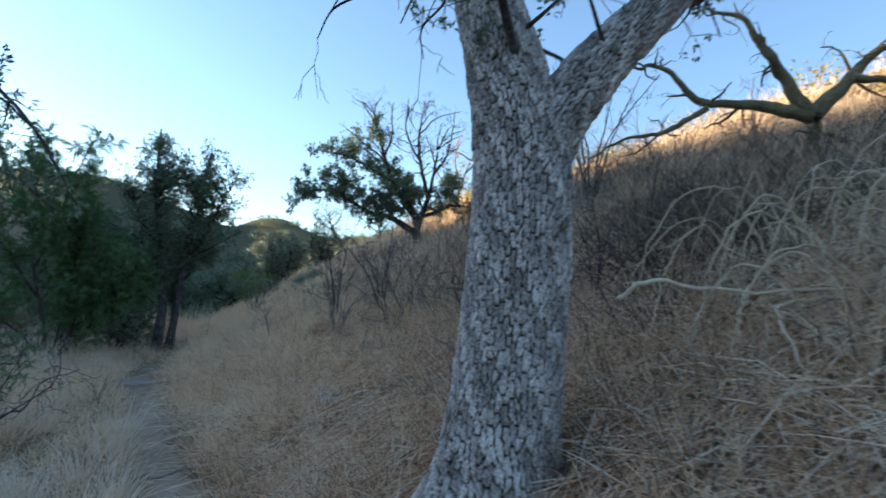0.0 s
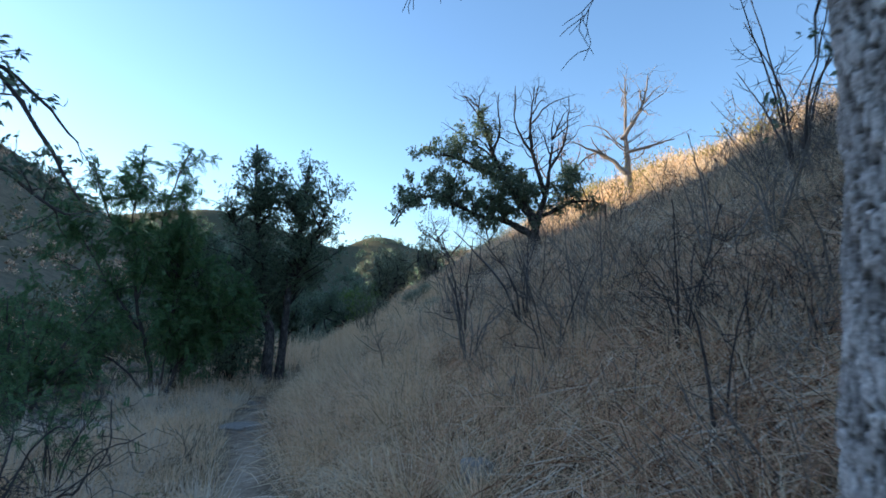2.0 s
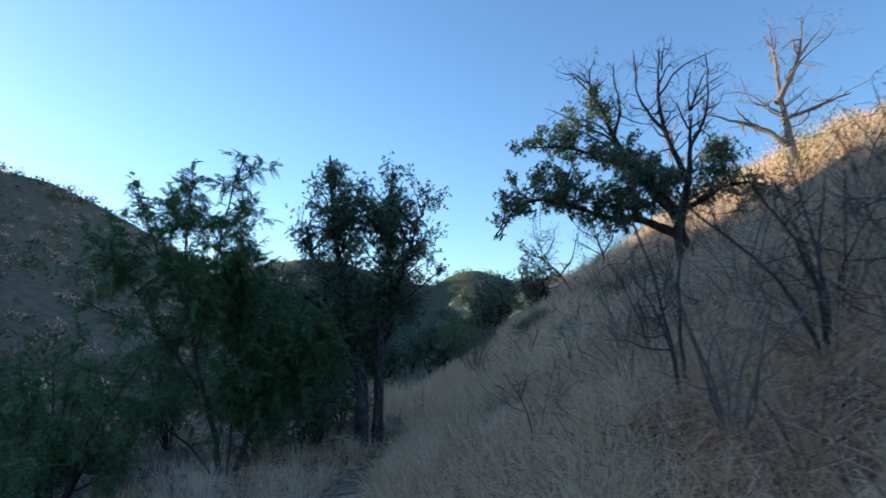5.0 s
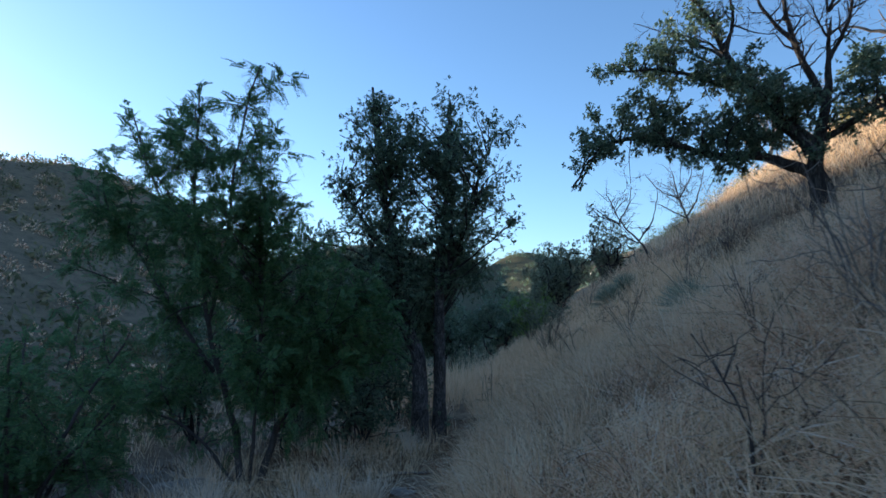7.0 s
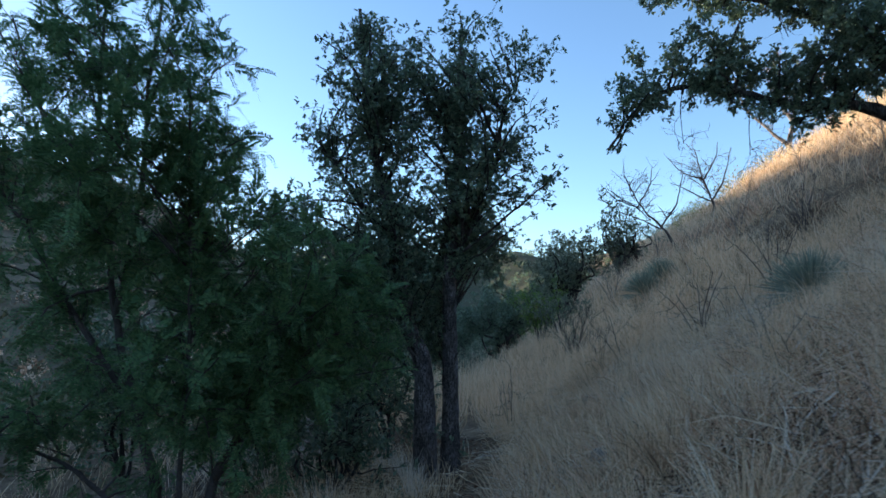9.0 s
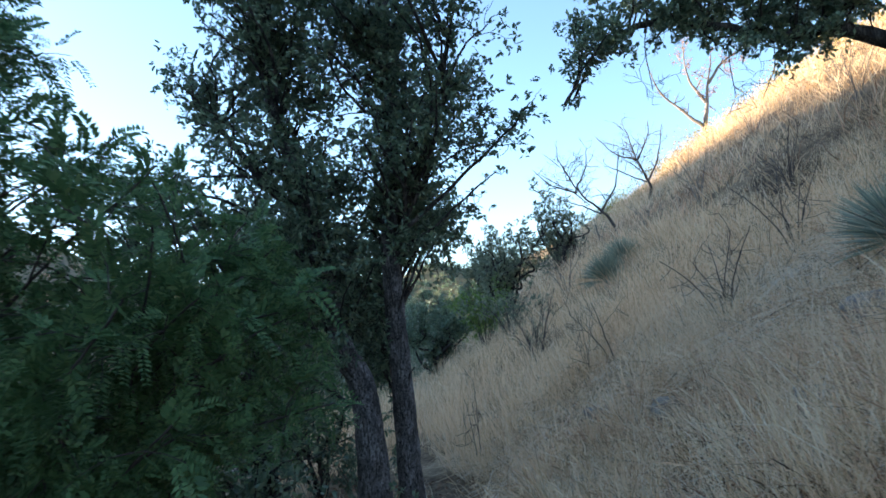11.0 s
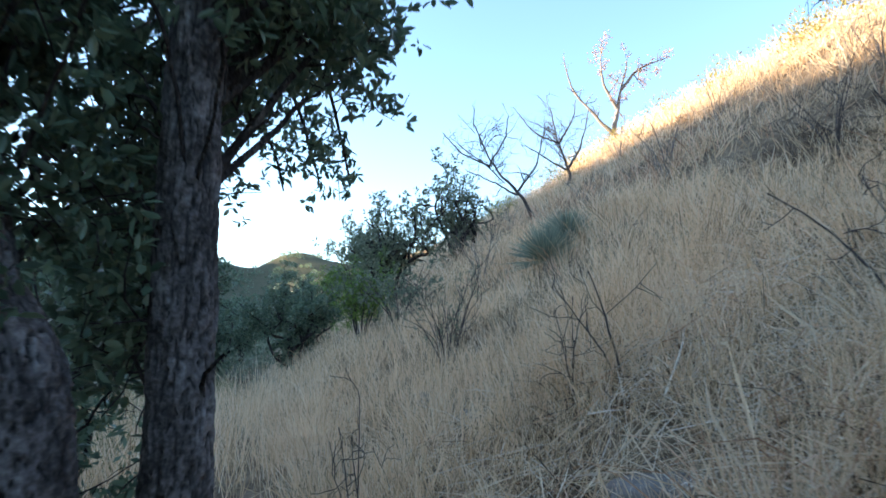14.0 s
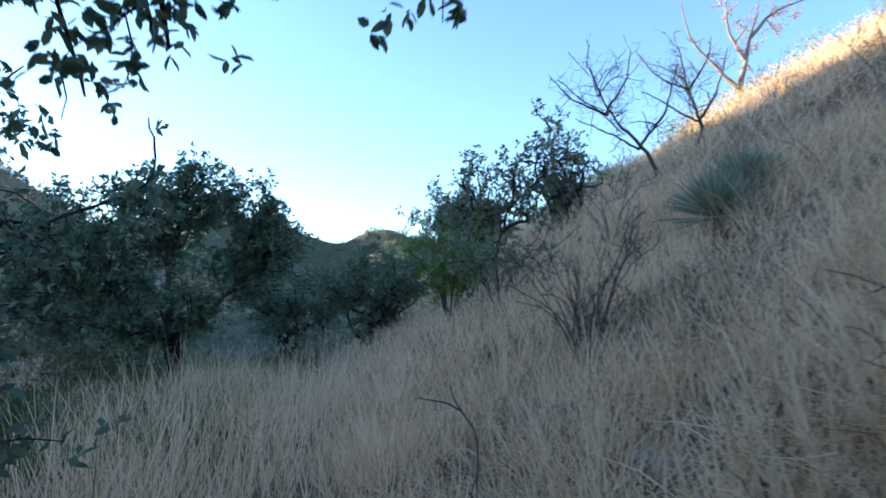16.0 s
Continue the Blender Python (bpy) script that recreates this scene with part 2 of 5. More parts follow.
def build_ground():
    xs, ys = spaced(-2400, 2400, -3, 270, 3.2), spaced(-1500, 2600, 9, 300, 4.2)
    gx, gy = np.meshgrid(xs, ys)
    v = np.stack([gx.ravel(), gy.ravel(), ground_z(gx, gy).ravel()], 1)
    nx, ny = len(xs), len(ys)
    i = (np.arange(ny - 1)[:, None] * nx + np.arange(nx - 1)[None, :]).ravel()
    f = np.stack([i, i + 1, i + 1 + nx, i + nx], 1)
    me = mesh_of("ground", v, [f], M_GROUND, smooth=True)
    x, y = v[:, 0], v[:, 1]
    s = x - trail_x(y)
    near = (np.abs(y) < 60) * 1.0
    worn = np.clip(1.6 - np.abs(s + 0.1 + 0.10 * lattice(x * 2, y * 2, 9)) / 0.15, 0, 1) * np.clip((12.5 - y) / 2, 0, 1) * near
    creek = np.clip(2.0 - np.abs(s + 3.4 + 0.6 * lattice(x, y, 10)) / 0.5, 0, 1) * near
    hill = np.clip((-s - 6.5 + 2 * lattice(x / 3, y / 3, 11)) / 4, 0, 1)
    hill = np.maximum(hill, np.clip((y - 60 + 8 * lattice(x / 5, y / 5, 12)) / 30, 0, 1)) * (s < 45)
    valley = np.clip((y - 18 + 2 * lattice(x / 2, y / 2, 13)) / 4, 0, 1) * np.clip((0.3 - s) / 1.5, 0, 1) * np.clip((s + 14) / 4, 0, 1)
    valley = np.maximum(valley, np.clip((y - 90 + 15 * lattice(x / 9, y / 9, 14)) / 60, 0, 1) * (s < 60))
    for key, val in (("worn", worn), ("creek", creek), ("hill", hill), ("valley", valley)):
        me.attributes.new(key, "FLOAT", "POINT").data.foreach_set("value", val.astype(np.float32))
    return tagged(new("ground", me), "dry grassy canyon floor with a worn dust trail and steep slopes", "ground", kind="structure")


build_ground()


# ---- plants: tubes, leaves, blades ----
def unit(v):
    return v / (np.linalg.norm(v, axis=-1, keepdims=True) + 1e-9)


def tubes(name, lines, mat, sides=6):
    """One mesh of tapered tubes; each line is (points (n, 3), radii (n,))."""
    vs, fs, caps, base = [], [], [], 0
    for pts, rad in lines:
        n = len(pts)
        k = sides if rad[0] > 0.03 else (5 if rad[0] > 0.012 else 3)
        t = unit(np.gradient(pts, axis=0))
        ref = np.array([0.31, 0.95, 0.05]) if abs(t[0, 2]) > 0.8 else np.array([0.0, 0.05, 1.0])
        a = unit(np.cross(t, ref))
        b = np.cross(t, a)
        ang = np.arange(k) * 2 * math.pi / k
        ring = pts[:, None] + rad[:, None, None] * (a[:, None] * np.cos(ang)[None, :, None] + b[:, None] * np.sin(ang)[None, :, None])
        vs.append(ring.reshape(-1, 3))
        i = (np.arange(n - 1)[:, None] * k + np.arange(k)[None, :])
        j = (np.arange(n - 1)[:, None] * k + (np.arange(k)[None, :] + 1) % k)
        fs.append((np.stack([i, j, j + k, i + k], -1) + base).reshape(-1, 4))
        base += n * k
    return mesh_of(name, np.concatenate(vs), [np.concatenate(fs)], mat, smooth=True)


def curve_pts(ctrl, n):
    """Catmull-Rom through the control points."""
    c = np.asarray(ctrl, float)
    c = np.vstack([2 * c[0] - c[1], c, 2 * c[-1] - c[-2]])
    u = np.linspace(0, len(c) - 3 - 1e-6, n)
    i = u.astype(int)
    f = (u - i)[:, None]
    p0, p1, p2, p3 = c[i], c[i + 1], c[i + 2], c[i + 3]
    return 0.5 * (2 * p1 + (p2 - p0) * f + (2 * p0 - 5 * p1 + 4 * p2 - p3) * f ** 2 + (3 * p1 - p0 - 3 * p2 + p3) * f ** 3)


def wander(r, p, d, length, n, bend, lift):
    """A crooked twig from p along d."""
    pts = [p]
    d = unit(d)
    step = length / (n - 1)
    for _ in range(n - 1):
        d = unit(d + r.normal(0, bend, 3) + np.array([0, 0, lift]))
        pts.append(pts[-1] + d * step)
    return np.array(pts)


def branch_out(r, pts, rad, spec, level, out, tips, first=0.25):
    """Side shoots along a limb, again and again; spec rows: (count per metre, length, bend, lift, spread)."""
    if level >= len(spec):
        return
    per, length, bend, lift, spread = spec[level]
    seg = np.linalg.norm(np.diff(pts, axis=0), axis=1)
    cum = np.concatenate([[0], np.cumsum(seg)])
    total = cum[-1]
    count = max(1, int(round(per * total * (1 - first))))
    for q in np.sort(r.uniform(first, 1.0, count)):
        i = min(np.searchsorted(cum, q * total) - 1, len(pts) - 2)
        i = max(i, 0)
        f = (q * total - cum[i]) / (seg[i] + 1e-9)
        p = pts[i] * (1 - f) + pts[i + 1] * f
        t = unit(pts[i + 1] - pts[i])
        d = unit(t * (1 - spread) + unit(r.normal(0, 1, 3)) * spread * 1.3)
        ln = length * r.uniform(0.5, 1.25) * (1.15 - 0.5 * q)
        n = 6 if level == 0 else 4
        line = wander(r, p, d, ln, n, bend, lift)
        r0 = min(rad[i] * 0.6, 0.012 + 0.02 * ln) * (0.75 ** level)
        rr = np.linspace(max(r0, 0.003), max(r0 * 0.3, 0.0018), n)
        out.append((line, rr))
        tips.append((line, level))
        branch_out(r, line, rr, spec, level + 1, out, tips, 0.15)


def leaf_mesh(name, P, D, N, L, W, mat, full=False):
    """Many leaves: a kite folded along its rib, or a six-sided blade where seen close by."""
    D, N = unit(D), unit(N)
    S = unit(np.cross(D, N))
    N = np.cross(S, D)
    L, W = L[:, None], W[:, None]
    n = len(P)
    if full:
        v = np.stack([P, P + D * L * 0.3 + S * W * 0.45 + N * W * 0.12, P + D * L * 0.72 + S * W * 0.40 + N * W * 0.1, P + D * L - N * L * 0.08,
                      P + D * L * 0.72 - S * W * 0.40 + N * W * 0.1, P + D * L * 0.3 - S * W * 0.45 + N * W * 0.12], 1)
        i = np.arange(n)[:, None] * 6
        f = np.concatenate([i + np.array([[0, 1, 2, 3]]), i + np.array([[0, 3, 4, 5]])])
    else:
        v = np.stack([P, P + D * L * 0.5 + S * W * 0.5 + N * W * 0.15, P + D * L, P + D * L * 0.5 - S * W * 0.5 + N * W * 0.15], 1)
        i = np.arange(n)[:, None] * 4
        f = np.concatenate([i + np.array([[0, 1, 2]]), i + np.array([[0, 2, 3]])])
    return mesh_of(name, v.reshape(-1, 3), [f], mat)


def leaves_on(r, lines, per_m, L, W, scatter, droop=0.0):
    """Places and directions of leaves along twigs, in rosettes of six."""
    Ps, Ds = [], []
    for pts in lines:
        seg = np.linalg.norm(np.diff(pts, axis=0), axis=1).sum()
        n = r.poisson(per_m * seg / 6)
        if not n:
            continue
        u = r.uniform(0.15, 1.0, n) * (len(pts) - 1)
        i = np.minimum(u.astype(int), len(pts) - 2)
        f = (u - i)[:, None]
        at = pts[i] * (1 - f) + pts[i + 1] * f + r.normal(0, scatter * 0.8, (n, 3))
        m = np.repeat(np.arange(n), 6)
        Ps.append(at[m] + r.normal(0, L * 0.22, (n * 6, 3)))
        Ds.append((unit(pts[i + 1] - pts[i]) * 0.6 + r.normal(0, 0.35, (n, 3)))[m] + r.normal(0, 0.75, (n * 6, 3)) + np.array([0, 0, -droop]))
    P, D = np.concatenate(Ps), np.concatenate(Ds)
    n = len(P)
    N = r.normal(0, 0.7, (n, 3)) + np.array([0, 0, 0.8])
    return P, D, N, L * r.uniform(0.65, 1.25, n), W * r.uniform(0.7, 1.2, n)


def frond_places(r, lines, per_m, length):
    """Roots and directions of feather-shaped leaves along twigs."""
    Ps, Ds = [], []
    for pts in lines:
        n = r.poisson(per_m * np.linalg.norm(np.diff(pts, axis=0), axis=1).sum())
        if not n:
            continue
        u = r.uniform(0.1, 1.0, n) * (len(pts) - 1)
        i = np.minimum(u.astype(int), len(pts) - 2)
        f = (u - i)[:, None]
        Ps.append(pts[i] * (1 - f) + pts[i + 1] * f + r.normal(0, 0.015, (n, 3)))
        Ds.append(unit(pts[i + 1] - pts[i]) * 0.8 + r.normal(0, 0.5, (n, 3)) + np.array([0, 0, -0.05]))
    P, D = np.concatenate(Ps), np.concatenate(Ds)
    return P, D, length * r.uniform(0.6, 1.25, len(P))


def frond_mesh(name, r, P, D, L, mat, pairs=11):
    """Leaves of paired narrow leaflets on a drooping rib."""
    n = len(P)
    D = unit(D)
    S = unit(np.cross(D, r.normal(0, 0.5, (n, 3)) + np.array([0, 0, 1.0])))
    N = np.cross(S, D)
    u = np.linspace(0.15, 1.0, pairs)[None, :, None]
    rib = P[:, None] + D[:, None] * L[:, None, None] * u + np.array([0, 0, -0.28]) * L[:, None, None] * u ** 2
    out = []
    for side in (-1, 1):
        d = unit(S[:, None] * side + D[:, None] * 0.65 + N[:, None] * 0.12 + r.normal(0, 0.12, (n, pairs, 3)))
        ln = L[:, None, None] * (0.27 - 0.12 * u) * r.uniform(0.8, 1.2, (n, pairs, 1))
        w = np.cross(d, N[:, None]) * ln * 0.19
        out.append(np.stack([rib, rib + d * ln * 0.45 + w, rib + d * ln, rib + d * ln * 0.45 - w], 2).reshape(-1, 3))
    v = np.concatenate(out)
    return mesh_of(name, v, [np.arange(len(v)).reshape(-1, 4)], mat)


def off_trail(P, base, gap):
    """Which leaves keep clear of the walked line."""
    w = P + base
    s = w[:, 0] - trail_x(w[:, 1])
    return (np.abs(s) > gap) | (w[:, 1] > 14.35) | (w[:, 2] - ground_z(w[:, 0], w[:, 1]) > 1.95)


def crown_limbs(seed, stems, lobes, n, r0):
    """Limbs that leave the stems and reach out into the lobes of a crown."""
    r = np.random.default_rng(seed)
    pts = np.concatenate([curve_pts(c, 24) for c in stems])
    size = np.array([a[0] * a[1] * a[2] for _, a in lobes]) ** 0.8
    made = []
    for k in r.choice(len(lobes), n, p=size / size.sum()):
        c, a = lobes[k]
        q = unit(r.normal(0, 1, 3)) * r.uniform(0.35, 1.0) ** 0.5
        tip = np.array(c) + np.array(a) * q
        flat = np.hypot(pts[:, 0] - tip[0], pts[:, 1] - tip[1])
        cost = np.abs(pts[:, 2] - (tip[2] - 0.45 * flat - 0.25)) + 0.8 * flat
        start = pts[np.argmin(cost + r.uniform(0, 0.25, len(pts)))]
        gap = tip - start
        mid = start + gap * 0.5 + np.array([0, 0, 0.10]) * np.linalg.norm(gap) + r.normal(0, 0.06, 3) * np.linalg.norm(gap)
        made.append(([start, mid, tip], r0 * min(1.0, 0.35 + 0.4 * np.linalg.norm(gap)), 0.005))
    return made


SPEC_TOP = [(6.0, 0.55, 0.3, 0.06, 0.6), (8.0, 0.28, 0.32, 0.03, 0.6), (6.0, 0.15, 0.3, 0.0, 0.6)]


def make_tree(name, base, limbs, spec, label, category, leaf=None, wood=None, seed=0, bare=(), gap=0.55, flare=1.0, group="", full=False, sides=8, leaf_from=1, ridged=()):
    """limbs: (control points from the base, start radius, end radius); the first is the trunk. leaf: (material, per metre, length, width, scatter, droop)."""
    r = np.random.default_rng(seed)
    base = np.array([base[0], base[1], float(ground_z(base[0], base[1])) - 0.06]) if len(base) == 2 else np.array(base, float)
    wood = wood or M_BARK
    root = new(name)
    root.location = base
    tagged(root, label, category, group)
    leafy, fine_wood = [], []
    for k, (ctrl, r0, r1) in enumerate(limbs):
        n = max(8, int(6 * len(ctrl)))
        pts = curve_pts(ctrl, n)
        jitter = r.normal(0, 1, (n, 3)) * np.clip(r0 * 0.35, 0, 0.012)
        jitter[0] = 0
        pts = pts + np.cumsum(jitter, axis=0)
        rad = (r0 + (min(r1, 0.012) - r0) * np.linspace(0, 1, n) ** 0.75) * (1 + 0.05 * r.normal(0, 1, n))
        rad[-1] = 0.004
        if k == 0:
            rad[:2] *= np.array([1.35, 1.1]) * flare
        if k in ridged:
            thick = [1.5 * r0, 1.1 * r0, 1.0 * r0, 0.85 * r0, 0.6 * r0, 0.4 * r0, 0.2 * r0]
            stem = part("trunk", plated_stem(ctrl, thick, 96, 420, 0.0, M_RIDGED, 0.026, 0.085, 0.5), root)
        else:
            stem = part("trunk" if k == 0 else "limb", tubes(name, [(pts, rad)], wood, sides), root)
        out, tips = [], []
        branch_out(r, pts, rad, SPEC_TOP if k in bare else spec, 0, out, tips, 0.45 if k == 0 else 0.2)
        if out:
            if gap:
                out = [o for o in out if off_trail(o[0], base, gap).all()]
                tips = [t for t in tips if off_trail(t[0], base, gap).all()]
            for o in [o for o in out if len(o[0]) == 6]:
                part("branch", tubes("branch", [o], wood, 6), stem)
            fine_wood += [o for o in out if len(o[0]) != 6]
        if k not in bare:
            leafy.append(pts[int(n * 0.75):])
            leafy += [t[0] for t in tips if t[1] >= leaf_from]
    if fine_wood:
        tagged(part("twig", tubes("twig", fine_wood, wood, 5), root), kind="stuff")
    if leaf and leafy:
        mat, per, L, W, sc, droop = leaf
        if W == 0:
            P, D, l = frond_places(r, leafy, per, L)
            keep = off_trail(P, base, gap) if gap else np.ones(len(P), bool)
            tagged(part("foliage", frond_mesh("foliage", r, P[keep], D[keep], l[keep], mat), root), kind="stuff")
            return root
        P, D, N, l, w = leaves_on(r, leafy, per, L, W, sc, droop)
        if gap:
            keep = off_trail(P, base, gap)
            P, D, N, l, w = P[keep], D[keep], N[keep], l[keep], w[keep]
        tagged(part("foliage", leaf_mesh("foliage", P, D, N, l, w, mat, full), root), kind="stuff")
    return root


def bush(name, base, height, width, stems, spec, label, category, leaf=None, wood=None, seed=0, r0=0.02, group="", lean=(0, 0), gap=0.5, full=False, leaf_from=0, crook=0.0):
    """A shrub of several stems from one root."""
    r = np.random.default_rng(seed)
    limbs = []
    for k in range(stems):
        a = 2 * math.pi * (k + r.uniform(-0.3, 0.3)) / stems
        q = r.uniform(0.35, 1.0)
        tip = np.array([math.cos(a) * width * 0.5 * q + lean[0], math.sin(a) * width * 0.5 * q + lean[1], height * r.uniform(0.75, 1.05) * (1.05 - 0.35 * q)])
        mid = tip * np.array([0.35, 0.35, 0.5]) + r.normal(0, 0.05, 3) * height * 0.5
        line = [np.array([math.cos(a), math.sin(a), 0]) * r0 * 1.5, mid, tip]
        if crook:
            line = [line[0]] + [mid * (1 - f) + tip * f + r.normal(0, crook, 3) for f in (-0.4, 0.1, 0.4, 0.7, 1.0)]
        limbs.append((line, r0 * r.uniform(0.7, 1.1), r0 * 0.25))
    return make_tree(name, base, limbs, spec, label, category, leaf, wood, seed, gap=gap, group=group, full=full, sides=6, leaf_from=leaf_from)


def blade_mesh(name, P, D, L, W, bend, mat):
    """Grass blades: a strip of two pieces that bends over towards its tip."""
    n = len(P)
    D = unit(D)
    S = unit(np.cross(D, np.array([0.0, 0, 1.0])) + 1e-4)
    turn = rng.uniform(0, math.pi, n)[:, None]
    S = S * np.cos(turn) + np.cross(D, S) * np.sin(turn)
    L, W = L[:, None], W[:, None]
    over = unit(np.concatenate([D[:, :2] + rng.normal(0, 0.5, (n, 2)), np.zeros((n, 1))], 1)) * bend[:, None] * L
    m = P + D * L * 0.55 + over * 0.25
    tip = P + D * L * 0.95 + over - np.array([0, 0, 1.0]) * np.abs(bend)[:, None] * L * 0.35
    v = np.stack([P - S * W * 0.5, P + S * W * 0.5, m + S * W * 0.42, m - S * W * 0.42, tip], 1)
    i = np.arange(n)[:, None] * 5
    return mesh_of(name, v.reshape(-1, 3), [i + np.array([[0, 1, 2, 3]]), i + np.array([[3, 2, 4]])], mat)


def slope_frame(x, y):
    e = 0.08
    return (ground_z(x + e, y) - ground_z(x - e, y)) / (2 * e), (ground_z(x, y + e) - ground_z(x, y - e)) / (2 * e)


def grass(label, mat, tufts, per, height, width, spread, lean, bend, zone):
    """A field of grass: tufts at random places that the zone function keeps, each of several blades."""
    xs, ys = zone(tufts)
    n = len(xs)
    m = np.repeat(np.arange(n), per)
    h = height * ((1 + 0.4 * lattice(xs * 1.6, ys * 1.6, 15)) * rng.uniform(0.6, 1.3, n))[m] * rng.uniform(0.6, 1.1, n * per)
    dirs = rng.normal(0, 1, (n * per, 2))
    px, py = xs[m] + dirs[:, 0] * spread, ys[m] + dirs[:, 1] * spread
    P = np.stack([px, py, ground_z(px, py) - 0.015], 1)
    tilt = rng.normal(0, lean * 0.5, (n, 2))[m]
    D = np.stack([dirs[:, 0] * lean + tilt[:, 0] + rng.normal(0, lean * 0.5, n * per), dirs[:, 1] * lean + tilt[:, 1] + rng.normal(0, lean * 0.5, n * per), np.ones(n * per)], 1)
    me = blade_mesh("grass", P, D, h, width * rng.uniform(0.6, 1.3, n * per), rng.normal(0, bend, n * per), mat)
    return tagged(new("dry_grass", me), label, "grass", kind="stuff")


BARE_SPOTS = ((-4.6, 14.2, 0.20), (-4.15, 13.37, 0.16), (-3.15, 12.7, 0.22), (-5.25, 16.0, 0.12), (-3.6, 12.22, 0.14), (-4.75, 13.22, 0.12), (-0.9, 5.25, 0.18), (-4.33, 8.9, 0.38), (-6.4, 8.3, 0.6), (-5.75, 8.2, 0.4), (-6.9, 7.6, 0.45))


def zone_of(x0, x1, y0, y1, s0, s1, clump, seed):
    """Random places in a box of the plan, s metres off the trail, denser in clumps."""
    def pick(n):
        x, y = rng.uniform(x0, x1, n * 4), rng.uniform(y0, y1, n * 4)
        s = x - trail_x(y)
        c = lattice(x * 1.3, y * 1.3, seed) * 0.5 + lattice(x * 0.4, y * 0.4, seed + 1) * 0.3 + lattice(x * 4.3, y * 4.3, seed + 2) * 0.6
        ok = (s > s0) & (s < s1) & (c > rng.uniform(-1, 1, n * 4) * (1.2 - clump) * 0.6 - clump * 0.12)
        ok &= ~((np.abs(s + 0.1) < 0.30) & (y < 11.5) & (rng.uniform(0, 1, n * 4) < 0.93))
        ok &= np.hypot(x - 0.42, y - 3.02) > 0.36
        for bx, by, br in BARE_SPOTS:
            ok &= np.hypot(x - bx, y - by) > br
        return x[ok][:n], y[ok][:n]
    return pick

# ---- grass ----
grass("pale gold dry grass standing on the slope above the trail", M_STRAW, 6600, 8, 0.32, 0.005, 0.06, 0.5, 0.45, zone_of(-8, 5, -3.0, 17, 0.15, 6.5, 0.8, 20))
grass("grey weathered straw lying matted over the slope", M_STRAW_GREY, 5200, 8, 0.36, 0.0055, 0.10, 1.1, 0.6, zone_of(-8, 6, -2.5, 17, 0.3, 6.0, 0.75, 30))
grass("rust-brown dry grass in tangled clumps by the trail", M_STRAW_RUST, 3300, 10, 0.34, 0.005, 0.06, 0.65, 0.5, zone_of(-6, 4, 1.0, 14, 0.2, 5, 0.9, 40))
grass("pale dry grass tufts on the level ground west of the trail", M_STRAW, 3000, 8, 0.33, 0.006, 0.06, 0.3, 0.2, zone_of(-17, 3, -6.0, 24, -13, -0.3, 0.6, 50))
grass("dry grass tufts beside the trail", M_STRAW, 3200, 9, 0.30, 0.0045, 0.05, 0.35, 0.25, zone_of(-8, 1.5, -3.0, 13, -4.0, -0.25, 0.9, 55))
grass("weathered grass tufts beside the trail", M_STRAW_GREY, 1600, 9, 0.28, 0.0045, 0.07, 0.6, 0.4, zone_of(-7, 0, 1.0, 12, -3.2, -0.2, 0.8, 57))
grass("pale dry grass along the sunlit crest", M_STRAW, 4200, 6, 0.42, 0.011, 0.13, 0.4, 0.3, zone_of(-8, 14, 3, 45, 6, 14, 0.4, 58))
grass("tall dry grass standing farther up the slope", M_STRAW, 5000, 5, 0.45, 0.011, 0.12, 0.35, 0.25, zone_of(-13, 14, 12, 45, 0.3, 13, 0.4, 60))
grass("tawny dry grass farther up the slope", M_STRAW_RUST, 3500, 6, 0.4, 0.011, 0.14, 0.5, 0.3, zone_of(-10, 14, 4, 40, 3, 6.5, 0.5, 70))
grass("tall pale grass stalks edging the dip beyond the oak", M_STRAW, 700, 7, 0.8, 0.007, 0.08, 0.22, 0.2, zone_of(-14, -5, 15.5, 24, -2.2, 0.6, 0.6, 75))
grass("golden dry grass standing thick on the slope beyond the oaks", M_STRAW, 2600, 6, 0.46, 0.007, 0.08, 0.3, 0.25, zone_of(-10, -1, 15.0, 22, 0.2, 4.5, 0.4, 76))
grass("fine golden grass standing soft along the trail edge", M_STRAW, 5200, 9, 0.42, 0.0034, 0.07, 0.26, 0.25, zone_of(-9, 1, 5.0, 19, 0.3, 2.6, 0.55, 77))
grass("fine golden grass standing soft up the slope", M_STRAW, 2600, 9, 0.34, 0.0042, 0.08, 0.45, 0.4, zone_of(-7, 4, 7.0, 20, 2.4, 6.5, 0.5, 79))
# low dark brown tufts that break up the even straw
grass("dark brown grass crowns between the straw tufts", M_DARKSTRAW, 4200, 9, 0.20, 0.007, 0.08, 0.8, 0.5, zone_of(-8, 5, 0.5, 18, 0.2, 6.0, 0.95, 101))
grass("dark brown grass crowns west of the trail", M_DARKSTRAW, 1500, 9, 0.18, 0.007, 0.08, 0.8, 0.5, zone_of(-9, 0, 1.0, 14, -5.0, -0.35, 0.95, 104))
grass("low green herbs in the damp dip below the oaks", M_GREENGRASS, 2200, 8, 0.35, 0.012, 0.1, 0.4, 0.3, zone_of(-16, -7, 17.5, 27, -4.5, -0.6, 0.7, 78))


